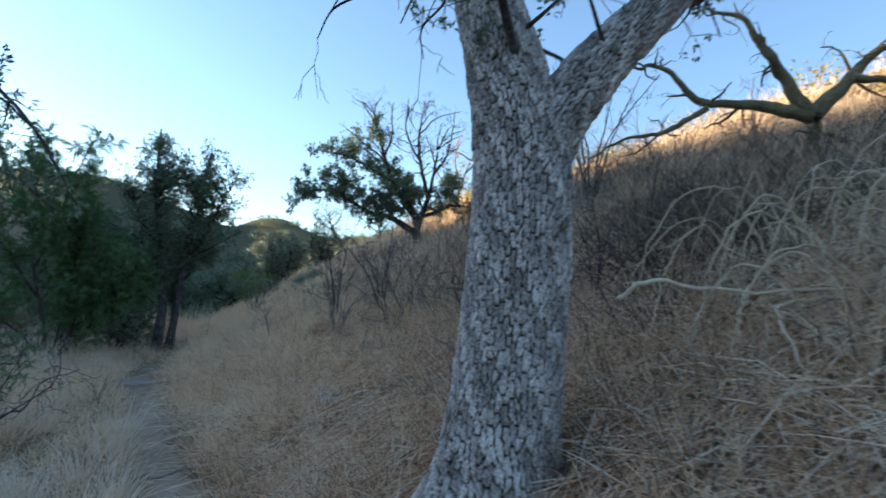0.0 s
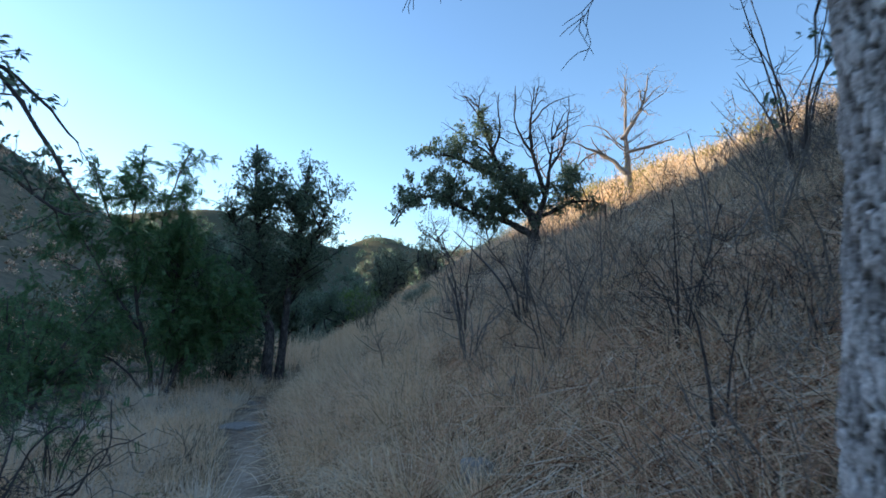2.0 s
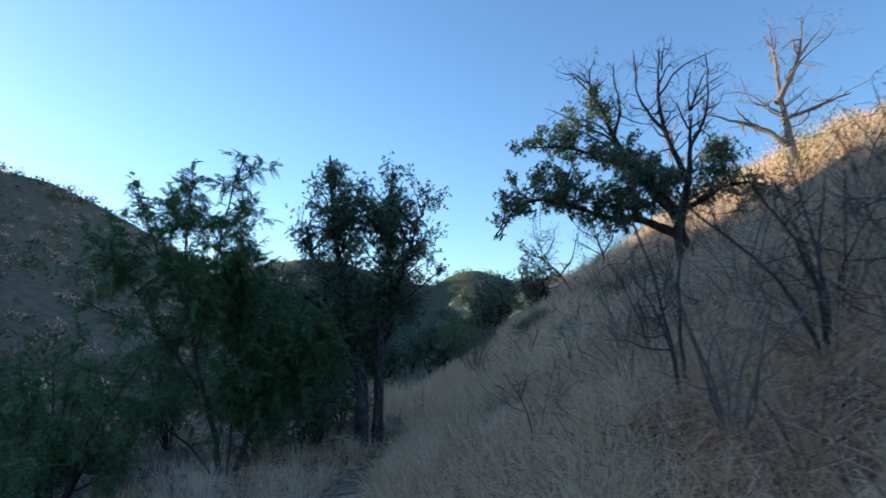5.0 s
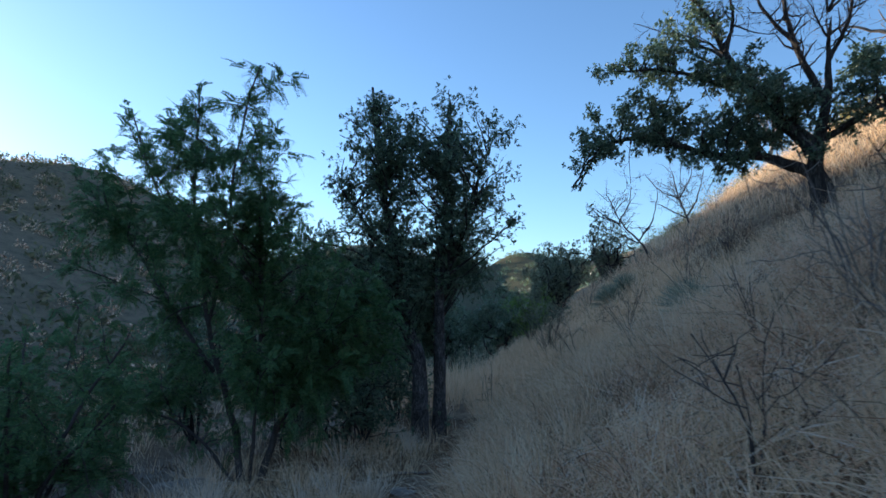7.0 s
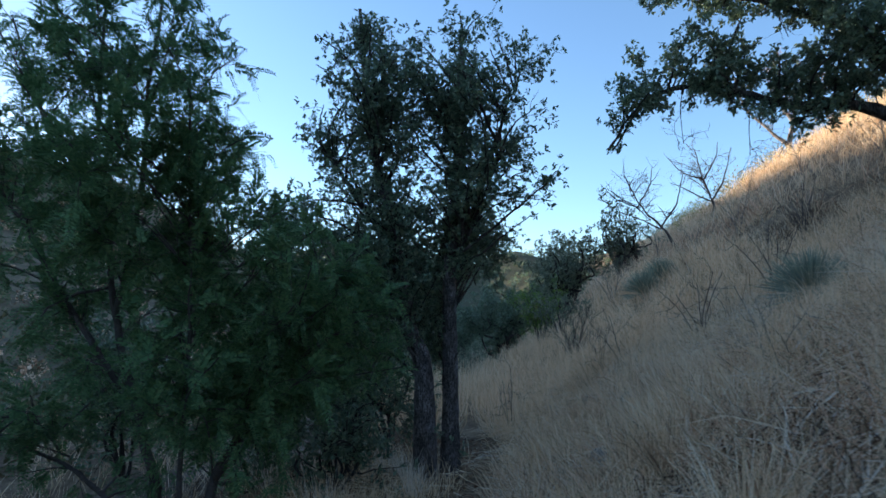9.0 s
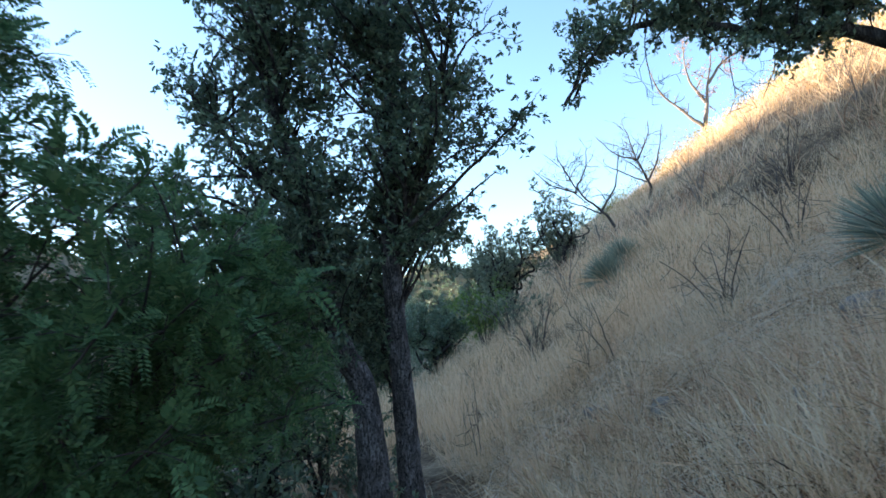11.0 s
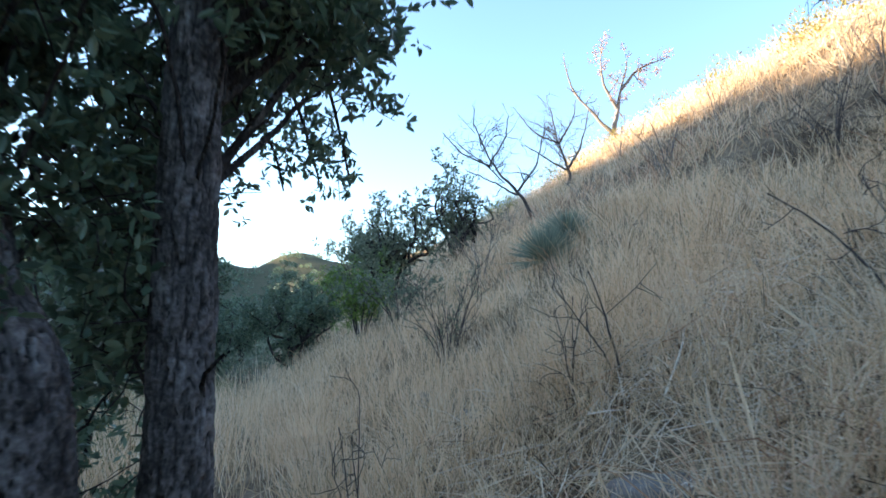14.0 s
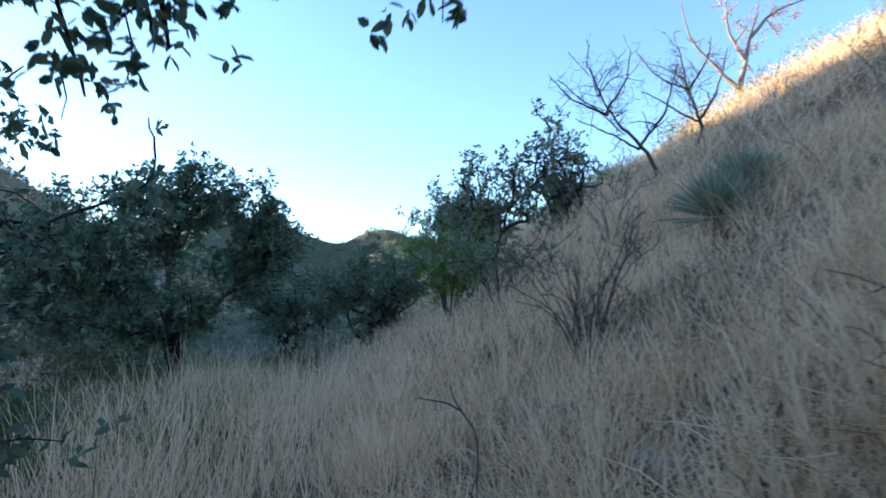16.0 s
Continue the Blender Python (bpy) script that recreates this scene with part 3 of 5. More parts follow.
def litter(label, mat, n, length, width, zone):
    """Fallen straw lying every way over the ground, in loose arching layers."""
    x, y = zone(n)
    n = len(x)
    a = rng.uniform(0, 2 * math.pi, n)
    gx, gy = slope_frame(x, y)
    c, s = np.cos(a), np.sin(a)
    D = np.stack([c, s, gx * c + gy * s + rng.normal(0.05, 0.22, n)], 1)
    P = np.stack([x, y, ground_z(x, y) + rng.uniform(0.0, 0.12, n)], 1)
    me = blade_mesh("straw", P, D, length * rng.uniform(0.4, 1.3, n), width * rng.uniform(0.6, 1.3, n), rng.normal(0, 0.12, n), mat)
    return tagged(new("fallen_straw", me), label, "straw", kind="stuff")


litter("pale fallen straw lying every way over the slope", M_STRAW_GREY, 24000, 0.42, 0.005, zone_of(-7, 5, -1.5, 16, 0.2, 5.0, 0.8, 33))
litter("bleached straw scattered over the trail", M_STRAW_GREY, 5000, 0.3, 0.006, zone_of(-7, 1, 0.5, 14, -2.5, 0.5, 0.3, 35))
litter("long bleached stalks fallen over the slope", M_BLEACHED, 8000, 0.42, 0.0065, zone_of(-7, 4, 0.3, 16, 0.2, 5.0, 0.7, 39))
litter("rusty fallen straw heaped round the old oak", M_STRAW_RUST, 12000, 0.36, 0.006, zone_of(-1.5, 3.2, 1.2, 8, 0.4, 3.6, 0.6, 37))

grass("dark leafless brush standing in the straw", M_TWIG, 200, 10, 0.45, 0.005, 0.09, 0.6, 0.3, zone_of(-7, 6, 2.0, 19, 1.2, 6.0, 0.95, 44))
grass("grey dead brush standing in the straw", M_DEAD, 620, 12, 0.55, 0.006, 0.09, 0.5, 0.3, zone_of(-2, 7, 1.5, 10.5, 1.7, 6.5, 0.9, 46))

litter("dark fallen twigs tangled in the straw", M_TWIG, 4500, 0.26, 0.005, zone_of(-7, 5, 0.5, 18, 0.5, 5.5, 0.95, 47))
litter("rust-brown fallen straw lying over the slope", M_STRAW_RUST, 8000, 0.36, 0.006, zone_of(-6, 4, 1.2, 16, 0.4, 5.0, 0.8, 36))
grass("fountain-shaped tufts of pale bunch grass by the trail", M_BLEACHED, 130, 70, 0.52, 0.005, 0.025, 0.30, 0.35, zone_of(-8, 1, 1.2, 14, -3.2, -0.3, 0.5, 48))
grass("fountain-shaped tufts of bunch grass on the slope", M_STRAW_GREY, 170, 55, 0.45, 0.004, 0.03, 0.38, 0.4, zone_of(-7, 4, 1.5, 17, 0.35, 4.5, 0.5, 49))

grass("dark dead brush massed high on the slope", M_TWIG, 260, 14, 0.6, 0.006, 0.12, 0.6, 0.3, zone_of(0, 7, 3.5, 9.5, 2.6, 7.0, 0.9, 43))
grass("dark dead brush behind the old oak", M_TWIG, 260, 16, 0.45, 0.006, 0.10, 0.7, 0.35, zone_of(1.4, 4.0, 3.9, 6.2, 1.6, 5.0, 0.8, 42))
litter("coarse bleached stalks heaped round the old oak", M_BLEACHED, 2200, 0.42, 0.008, zone_of(-1.0, 3.5, 1.0, 5.0, 0.4, 3.8, 0.8, 41))


def leaf_litter(label, n, x0, x1, y0, y1, seed):
    """Dry curled leaves lying on the soil."""
    r = np.random.default_rng(seed)
    x, y = r.uniform(x0, x1, n), r.uniform(y0, y1, n)
    ok = lattice(x * 1.5, y * 1.5, seed) > r.uniform(-1, 0.6, n)
    x, y = x[ok], y[ok]
    n = len(x)
    P = np.stack([x, y, ground_z(x, y) + r.uniform(0.005, 0.03, n)], 1)
    D = np.stack([r.normal(0, 1, n), r.normal(0, 1, n), r.normal(0, 0.3, n)], 1)
    N = r.normal(0, 0.4, (n, 3)) + np.array([0, 0, 1.0])
    me = leaf_mesh("leaves", P, D, N, r.uniform(0.035, 0.06, n), r.uniform(0.018, 0.03, n), M_DRYLEAF, True)
    return tagged(new("fallen_leaves", me), label, "leaves", kind="stuff")


leaf_litter("brown fallen oak leaves under the twin oak", 6000, -7.6, -4.7, 10.8, 15.2, 121)
leaf_litter("brown fallen oak leaves round the old oak", 3500, -1.2, 1.8, 1.6, 4.6, 122)

# ---- hillside scrub ----
def scrub(label, mat, n, zone, size, leaf, per, seed):
    """Low shrubs too many to count: clumps of leaves with broken outlines."""
    r = np.random.default_rng(seed)
    x, y = zone(n)
    n = len(x)
    sz = size * r.uniform(0.5, 1.4, n)
    m = np.repeat(np.arange(n), per)
    d = unit(r.normal(0, 1, (n * per, 3)))
    d[:, 2] = np.abs(d[:, 2])
    rad = r.uniform(0.35, 1.0, n * per) ** 0.6 * (1 + 0.3 * np.sin(d[:, 0] * 5 + m) * np.cos(d[:, 1] * 6 + 2 * m))
    P = np.stack([x[m], y[m], ground_z(x, y)[m] - 0.05], 1) + d * (rad * sz[m])[:, None] * np.array([0.75, 0.75, 0.9])
    D = d + r.normal(0, 0.5, (n * per, 3))
    me = leaf_mesh("scrub", P, D, r.normal(0, 1, (n * per, 3)), leaf * r.uniform(0.6, 1.4, n * per), leaf * 0.5 * r.uniform(0.6, 1.4, n * per), mat)
    return tagged(new("hillside_scrub", me), label, "shrub", kind="stuff")


def band(x0, x1, y0, y1, s0, s1):
    def pick(n):
        x, y = rng.uniform(x0, x1, n * 6), rng.uniform(y0, y1, n * 6)
        s = x - trail_x(y)
        ok = (s > s0) & (s < s1) & (lattice(x / 9, y / 9, 91) > rng.uniform(-1, 1, n * 6))
        return x[ok][:n], y[ok][:n]
    return pick


scrub("olive and tawny scrub covering the western hillside", M_SCRUB, 1400, band(-130, -16, -10, 190, -130, -14), 1.1, 0.34, 44, 1)
scrub("dark oak scrub on the far ridge closing the valley", M_OAKLEAF, 900, band(-330, 60, 110, 480, -140, 160), 3.2, 1.1, 40, 2)
scrub("sun-bleached tan scrub on the western hillside", M_STRAW_RUST, 1100, band(-110, -13, 0, 150, -100, -9), 0.7, 0.17, 60, 3)
scrub("golden scrub along the crest of the slope", M_GOLDLEAF, 110, band(-6, 16, 4, 60, 7.5, 12), 0.75, 0.06, 420, 4)
scrub("pale straw-coloured scrub along the crest of the slope", M_STRAW, 150, band(-6, 18, 4, 60, 6.5, 13), 0.5, 0.06, 260, 5)
scrub("green thicket along the valley floor", M_GREYLEAF, 130, band(-45, -6, 25, 90, -14, 2), 1.0, 0.17, 170, 6)
scrub("dark low undergrowth along the foot of the western slope", M_SCRUB, 420, band(-26, -7, 3, 28, -14, -4.6), 0.55, 0.12, 70, 8)


# ---- trees ----
def plated_stem(ctrl, radii, nt, nz, flare, mat=None, cw=0.034, ch=0.082, deep=1.0):
    """A stem whose bark stands in raised plates, parted by furrows."""
    pts = curve_pts(ctrl, nz)
    arc = np.concatenate([[0], np.cumsum(np.linalg.norm(np.diff(pts, axis=0), axis=1))])
    tan = unit(np.gradient(pts, axis=0))
    e1 = unit(np.array([1.0, 0, 0]) - tan * tan[:, :1])
    e2 = np.cross(tan, e1)
    T, Z = np.meshgrid(np.arange(nt) / nt * 2 * math.pi, arc)
    rad = -0.012 * deep + np.interp(np.linspace(0, 1, nz), np.linspace(0, 1, len(radii)), radii)[:, None] + flare * np.exp(-Z / 0.20)
    rad = rad * (1 + 0.07 * np.cos(5 * T + 0.5) * np.exp(-Z / 0.35) + 0.03 * np.cos(2 * T + 1) + 0.02 * np.sin(3 * T + 2 * Z))
    ncol = int(round(2 * math.pi * (radii[0] + radii[1]) / 2 / cw))
    wob = np.cos(T) * 6 + 9, np.sin(T) * 6
    u = T / (2 * math.pi) * ncol + 0.35 * np.sin(Z * 7 + 3 * np.sin(T)) + 0.3 * lattice(wob[0], Z * 9 + wob[1], 81)
    v = Z / ch + 0.4 * lattice(wob[0], Z * 6 + wob[1], 82)
    best, second, ident = np.full(u.shape, 9.0), np.full(u.shape, 9.0), np.zeros(u.shape)
    ui, vi = np.floor(u).astype(np.int64), np.floor(v).astype(np.int64)
    for du in (-1, 0, 1):
        for dv in (-1, 0, 1):
            a, b = (ui + du) % ncol, vi + dv
            ja = ((a * 7919 + b * 104729 + 17) % 1009) / 1009.0
            jb = ((a * 5347 + b * 6151 + 71) % 997) / 997.0
            d = (np.abs(ui + du + 0.14 + 0.72 * ja - u) ** 5 + np.abs(vi + dv + 0.05 + 0.9 * jb - v) ** 5) ** (1 / 5)
            near = d < best
            second = np.where(near, best, np.minimum(second, d))
            ident = np.where(near, ((a * 3571 + b * 2297) % 613) / 613.0, ident)
            best = np.where(near, d, best)
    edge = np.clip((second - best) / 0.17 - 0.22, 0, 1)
    R = rad + deep * (np.clip(edge * 2.2, 0, 1) ** 0.6 * (0.014 + 0.014 * ident) + 0.005 * lattice(wob[0] * 9, Z * 22 + wob[1] * 9, 83) + 0.004 * lattice(wob[0] * 18, Z * 60 + wob[1] * 18, 85) - 0.012)
    V = pts[:, None] + R[..., None] * (e1[:, None] * np.cos(T)[..., None] + e2[:, None] * np.sin(T)[..., None])
    i = (np.arange(nz - 1)[:, None] * nt + np.arange(nt)[None, :]).ravel()
    j = (np.arange(nz - 1)[:, None] * nt + (np.arange(nt)[None, :] + 1) % nt).ravel()
    me = mesh_of("trunk", V.reshape(-1, 3), [np.stack([i, j, j + nt, i + nt], 1)], mat or M_OLDBARK, smooth=True)
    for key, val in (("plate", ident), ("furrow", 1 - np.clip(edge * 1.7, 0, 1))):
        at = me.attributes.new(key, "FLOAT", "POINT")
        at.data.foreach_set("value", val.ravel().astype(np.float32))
    return me


def big_oak():
    """The old tree beside the trail: bark in raised plates, forked above head height."""
    bx, by = 0.35, 3.02
    bz = float(ground_z(bx, by)) - 0.12
    root = new("old_oak_tree")
    root.location = (bx, by, bz)
    tagged(root, "thick old oak with grey plated bark, forking overhead", "tree")
    for ctrl, radii, nt, nz, flare in (
            ([(0, 0, 0), (0.0, 0, 0.9), (-0.03, 0, 1.7), (-0.18, 0.01, 2.3), (-0.40, 0.08, 2.95), (-0.62, 0.2, 4.0)], [0.275, 0.262, 0.252, 0.205, 0.155, 0.10], 280, 440, 0.16),
            ([(-0.06, 0, 1.35), (0.07, 0.0, 1.95), (0.30, 0.02, 2.36), (0.56, 0.04, 2.70), (0.98, 0.15, 3.25), (1.7, 0.35, 4.1)], [0.18, 0.175, 0.15, 0.13, 0.10, 0.06], 120, 180, 0.0)):
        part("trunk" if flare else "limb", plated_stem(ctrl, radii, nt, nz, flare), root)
    r = np.random.default_rng(5)
    leafy, fine_wood = [], []
    for ctrl, r0, r1, bare in (([(-0.60, 0.2, 3.95), (-0.8, 0.3, 4.8), (-1.1, 0.3, 5.6)], 0.10, 0.03, 0),
                               ([(1.68, 0.34, 4.07), (2.3, 0.5, 4.8), (2.9, 0.5, 5.6)], 0.06, 0.02, 0),
                               ([(-0.1, -0.1, 2.2), (-0.3, -0.4, 2.6), (-0.4, -0.6, 3.0)], 0.03, 0.008, 0),
                               ([(0.56, 0.0, 2.70), (0.7, -0.3, 3.0), (0.75, -0.5, 3.3)], 0.03, 0.008, 0),
                               ([(-0.36, 0.07, 2.8), (-0.6, 0.3, 3.1), (-0.85, 0.4, 3.15), (-1.05, 0.6, 3.0), (-1.3, 0.65, 2.85), (-1.42, 0.8, 2.7)], 0.022, 0.004, 1),
                               ([(-0.36, 0.08, 2.85), (-0.42, 0.4, 3.2), (-0.6, 0.6, 3.2), (-0.6, 0.85, 3.1), (-0.75, 1.0, 2.95), (-0.72, 1.15, 2.8)], 0.020, 0.004, 1),
                               ([(-0.5, 0.15, 3.3), (-0.8, 0.1, 3.35), (-1.1, 0.35, 3.2), (-1.4, 0.3, 3.05), (-1.6, 0.5, 2.8)], 0.02, 0.004, 1),
                               ([(-0.36, 0.05, 2.75), (-0.55, 0.15, 2.95), (-0.7, 0.2, 2.85), (-0.8, 0.25, 2.6)], 0.016, 0.004, 0),
                               ([(-0.45, 0.1, 3.1), (-0.8, 0.3, 3.1), (-1.1, 0.3, 2.9), (-1.25, 0.35, 2.65)], 0.018, 0.004, 1),
                               ([(-0.12, -0.12, 2.45), (0.02, -0.15, 2.6), (0.1, -0.1, 2.75)], 0.014, 0.004, 0),
                               ([(0.3, -0.1, 2.45), (0.2, -0.15, 2.65), (0.15, -0.1, 2.8)], 0.014, 0.004, 0),
                               ([(0.7, 0.0, 2.85), (0.8, -0.1, 2.75), (0.9, -0.1, 2.55)], 0.012, 0.004, 1),
                               ([(-0.3, -0.1, 3.2), (-0.8, -1.2, 4.1), (-1.5, -2.4, 4.5)], 0.09, 0.03, 0),
                               ([(-0.1, 0.15, 2.3), (-0.05, 0.6, 2.7), (0.1, 1.1, 2.95)], 0.04, 0.010, 0),
                               ([(0.75, 0.1, 2.95), (1.0, 0.5, 3.1), (0.9, 1.0, 3.3)], 0.04, 0.010, 0)):
        pts = curve_pts(ctrl, 26)
        rad1 = np.linspace(r0, r1, 26)
        stem = part("limb", tubes("limb", [(pts, rad1)], M_BARK, 14), root)
        out, tips = [], []
        branch_out(r, pts, rad1, [(2.4, 0.8, 0.25, -0.06, 0.6), (5, 0.35, 0.3, -0.12, 0.6), (6, 0.18, 0.3, -0.1, 0.6)], 0, out, tips, 0.3)
        for o in [o for o in out if len(o[0]) == 6]:
            part("branch", tubes("branch", [o], M_TWIG, 6), stem)
        fine_wood += [o for o in out if len(o[0]) != 6]
        if not bare:
            leafy += [t[0] for t in tips if t[1] == 2]
    tagged(part("twig", tubes("twig", fine_wood, M_TWIG, 5), root), kind="stuff")
    P, D, N, l, w = leaves_on(r, leafy, 230, 0.045, 0.02, 0.05)
    tagged(part("foliage", leaf_mesh("foliage", P, D, N, l, w, M_OAKLEAF), root), kind="stuff")


big_oak()

SPEC_FAR = [(3.4, 0.8, 0.32, 0.02, 0.8), (5.5, 0.45, 0.32, 0.02, 0.75)]
SPEC_DEAD = [(4.2, 0.75, 0.28, 0.06, 0.58), (6.5, 0.38, 0.32, 0.03, 0.58), (6, 0.2, 0.3, 0.0, 0.6)]

# the twin-stemmed oak beside the trail
TWIN = [[(0.10, 0.25, 0), (0.12, 0.25, 1.0), (0.16, 0.2, 2.2), (0.28, 0.2, 3.4), (0.35, 0.2, 4.8)],
        [(-0.06, 0, 0), (-0.07, 0, 1.15), (-0.22, 0, 1.55), (-0.38, 0, 2.5), (-0.6, -0.1, 3.6), (-0.75, -0.1, 5.1)],
        [(-0.38, 0, 2.4), (-1.0, 0.1, 3.1), (-1.4, 0.1, 3.7)], [(0.16, 0.2, 2.1), (0.55, 0.2, 2.9), (0.95, 0.1, 3.9)]]
TWIN_LOBES = [((-0.9, 0, 4.2), (0.95, 0.9, 0.85)), ((0.5, 0.1, 4.0), (0.9, 0.9, 0.8)), ((-0.75, 0, 5.0), (0.35, 0.35, 0.35)), ((0.3, 0.1, 4.75), (0.33, 0.33, 0.33)), ((0.75, 0.2, 3.1), (0.7, 0.8, 0.6)), ((-1.05, 0, 3.1), (0.9, 0.8, 0.8)),
              ((-0.1, 0, 3.6), (1.35, 1.0, 1.3)), ((-0.2, 0.1, 4.2), (0.9, 0.8, 0.85)), ((-0.3, -0.2, 2.4), (0.8, 0.6, 0.5)), ((0.25, 0.05, 1.6), (0.28, 0.25, 0.35)), ((0.6, 0.4, 2.45), (0.45, 0.5, 0.35)), ((-0.6, -0.25, 1.8), (0.5, 0.4, 0.45)), ((0.0, 0.9, 2.8), (0.7, 0.5, 0.4)), ((-0.1, 0.4, 2.0), (0.5, 0.4, 0.35))]
make_tree("twin_stem_oak", (-6.1, 13.15), [(TWIN[0], 0.078, 0.02), (TWIN[1], 0.088, 0.02), (TWIN[2], 0.05, 0.015), (TWIN[3], 0.05, 0.010),
    ([(-0.3, 0.05, 2.1), (-0.5, 0.8, 2.5), (-0.6, 1.4, 2.45), (-0.65, 1.75, 2.0)], 0.025, 0.006),
    ([(-0.5, 0.8, 2.5), (-0.75, 1.3, 2.45), (-0.95, 1.7, 2.15)], 0.016, 0.006),
    ([(-0.5, 0.8, 2.5), (-0.4, 1.4, 2.4), (-0.45, 1.65, 1.95)], 0.016, 0.006),
    ([(-0.6, 1.2, 2.5), (-0.8, 1.6, 2.3), (-0.75, 1.75, 1.85)], 0.012, 0.005),
    ([(0.16, 0.2, 2.2), (0.05, 0.9, 2.65), (0.0, 1.4, 2.5), (0.05, 1.8, 2.08)], 0.022, 0.006),
    ([(0.05, 0.9, 2.65), (-0.15, 1.4, 2.5), (-0.1, 1.75, 2.08)], 0.014, 0.006),
    ([(0.05, 0.9, 2.65), (0.2, 1.4, 2.5), (0.22, 1.85, 2.12)], 0.014, 0.006),
    ] + crown_limbs(3, TWIN, TWIN_LOBES, 176, 0.024) + crown_limbs(31, TWIN[:2], [((-0.15, 0.05, 3.5), (0.55, 0.7, 1.2)), ((-0.2, 0, 2.6), (0.5, 0.5, 0.5))], 44, 0.018)
    + crown_limbs(32, TWIN[:2], [((-0.5, 0.2, 1.95), (0.6, 0.5, 0.45)), ((0.05, 0.3, 2.2), (0.4, 0.35, 0.35)), ((-0.3, 1.0, 2.4), (0.5, 0.5, 0.3)), ((0.0, 1.4, 2.7), (0.45, 0.4, 0.3))], 26, 0.016)
    + crown_limbs(33, [TWIN[0][:3]], [((-0.32, 0.75, 1.75), (0.16, 0.2, 0.4))], 18, 0.012) + crown_limbs(34, TWIN[:2], [((0.02, 0.05, 1.95), (0.42, 0.38, 0.4))], 16, 0.012),
    [(5.0, 0.36, 0.28, 0.02, 0.7), (9.0, 0.2, 0.3, 0.0, 0.7)], "small twin-stemmed oak with dense dark green foliage", "tree", (M_OAKLEAF, 140, 0.047, 0.022, 0.07, 0.1), M_BARK, 11, full=True, gap=0.42, leaf_from=0, ridged=(0, 1))

LEANING = [[(0, 0, 0), (0.02, 0, 0.65), (-0.25, -0.05, 1.15), (-0.75, 0, 1.6), (-1.1, 0, 2.4)], [(-0.2, -0.05, 1.1), (-0.1, 0.2, 1.9), (-0.2, 0.3, 2.9)]]
make_tree("leaning_oak", (-6.9, 13.1), [(LEANING[0], 0.085, 0.02), (LEANING[1], 0.05, 0.015)] + crown_limbs(8, LEANING, [((-1.0, 0, 2.2), (0.9, 0.8, 0.9)), ((-0.45, -0.15, 1.45), (0.6, 0.5, 0.5)), ((-0.2, 0.2, 2.6), (0.6, 0.6, 0.7)), ((-1.2, -0.3, 1.2), (0.6, 0.5, 0.4))], 56, 0.022),
    [(4.5, 0.4, 0.28, 0.0, 0.7), (8.0, 0.2, 0.3, 0.0, 0.7)], "leaning oak with a bent trunk and low dark foliage", "tree", (M_OAKLEAF, 150, 0.05, 0.026, 0.07, 0.15), M_BARK, 17, gap=0.5, leaf_from=0)
bush("leafy_sapling", (-5.8, 13.1), 0.75, 0.22, 2, [(5, 0.16, 0.2, 0.05, 0.5)], "thin leafy sapling at the trail edge", "sapling", (M_OAKLEAF, 60, 0.045, 0.022, 0.015, 0.3), M_TWIG, 18, 0.006, full=True, gap=0)
bush("low_oak_shrub", (-6.95, 14.6), 0.8, 0.9, 8, [(6, 0.25, 0.2, 0.02, 0.6), (6, 0.12, 0.2, 0, 0.6)], "low leafy oak shrub under the trees", "shrub", (M_OAKLEAF, 190, 0.045, 0.024, 0.03, 0.1), M_TWIG, 19, 0.008, gap=0)

# the dark undergrowth behind the twin oak
for x, y, h, w, seed in ((-6.75, 12.45, 1.15, 1.1, 22), (-7.7, 12.6, 1.7, 1.5, 23), (-7.5, 14.9, 1.9, 1.6, 24), (-8.6, 14.0, 2.4, 1.9, 25), (-8.6, 15.6, 3.3, 2.3, 26), (-9.6, 12.6, 2.6, 2.2, 27)):
    bush("oak_thicket", (x, y), h, w, 8, [(5, 0.5, 0.3, 0.0, 0.8), (8, 0.25, 0.3, 0.0, 0.7)], "dense dark oak thicket under taller trees", "shrub", (M_OAKLEAF, 85, 0.06, 0.032, 0.08, 0.1), M_BARK, seed, 0.02, "oak thicket west of the trail", crook=0.08)

# the half-dead oak on the slope
SLOPE = [[(0, 0, 0), (-0.05, 0, 0.6), (-0.1, -0.1, 1.1), (0.1, -0.2, 2.1), (0.2, -0.4, 3.1)],
         [(-0.1, 0, 0.75), (-0.8, -0.1, 1.08), (-1.5, -0.1, 1.15), (-2.5, -0.1, 1.55), (-3.2, -0.1, 1.5), (-3.7, -0.1, 0.95)],
         [(-0.1, -0.1, 1.1), (-0.7, -0.3, 1.8), (-1.2, -0.5, 2.7), (-1.6, -0.6, 3.8)],
         [(-0.9, -0.3, 2.1), (-1.9, -0.6, 2.5), (-2.8, -0.9, 2.6)],
         [(0.1, -0.1, 1.8), (-0.3, -0.3, 3.1), (-0.2, -0.6, 4.4)],
         [(0.05, 0, 1.3), (0.9, 0.0, 1.7), (1.6, 0.1, 1.6)]]
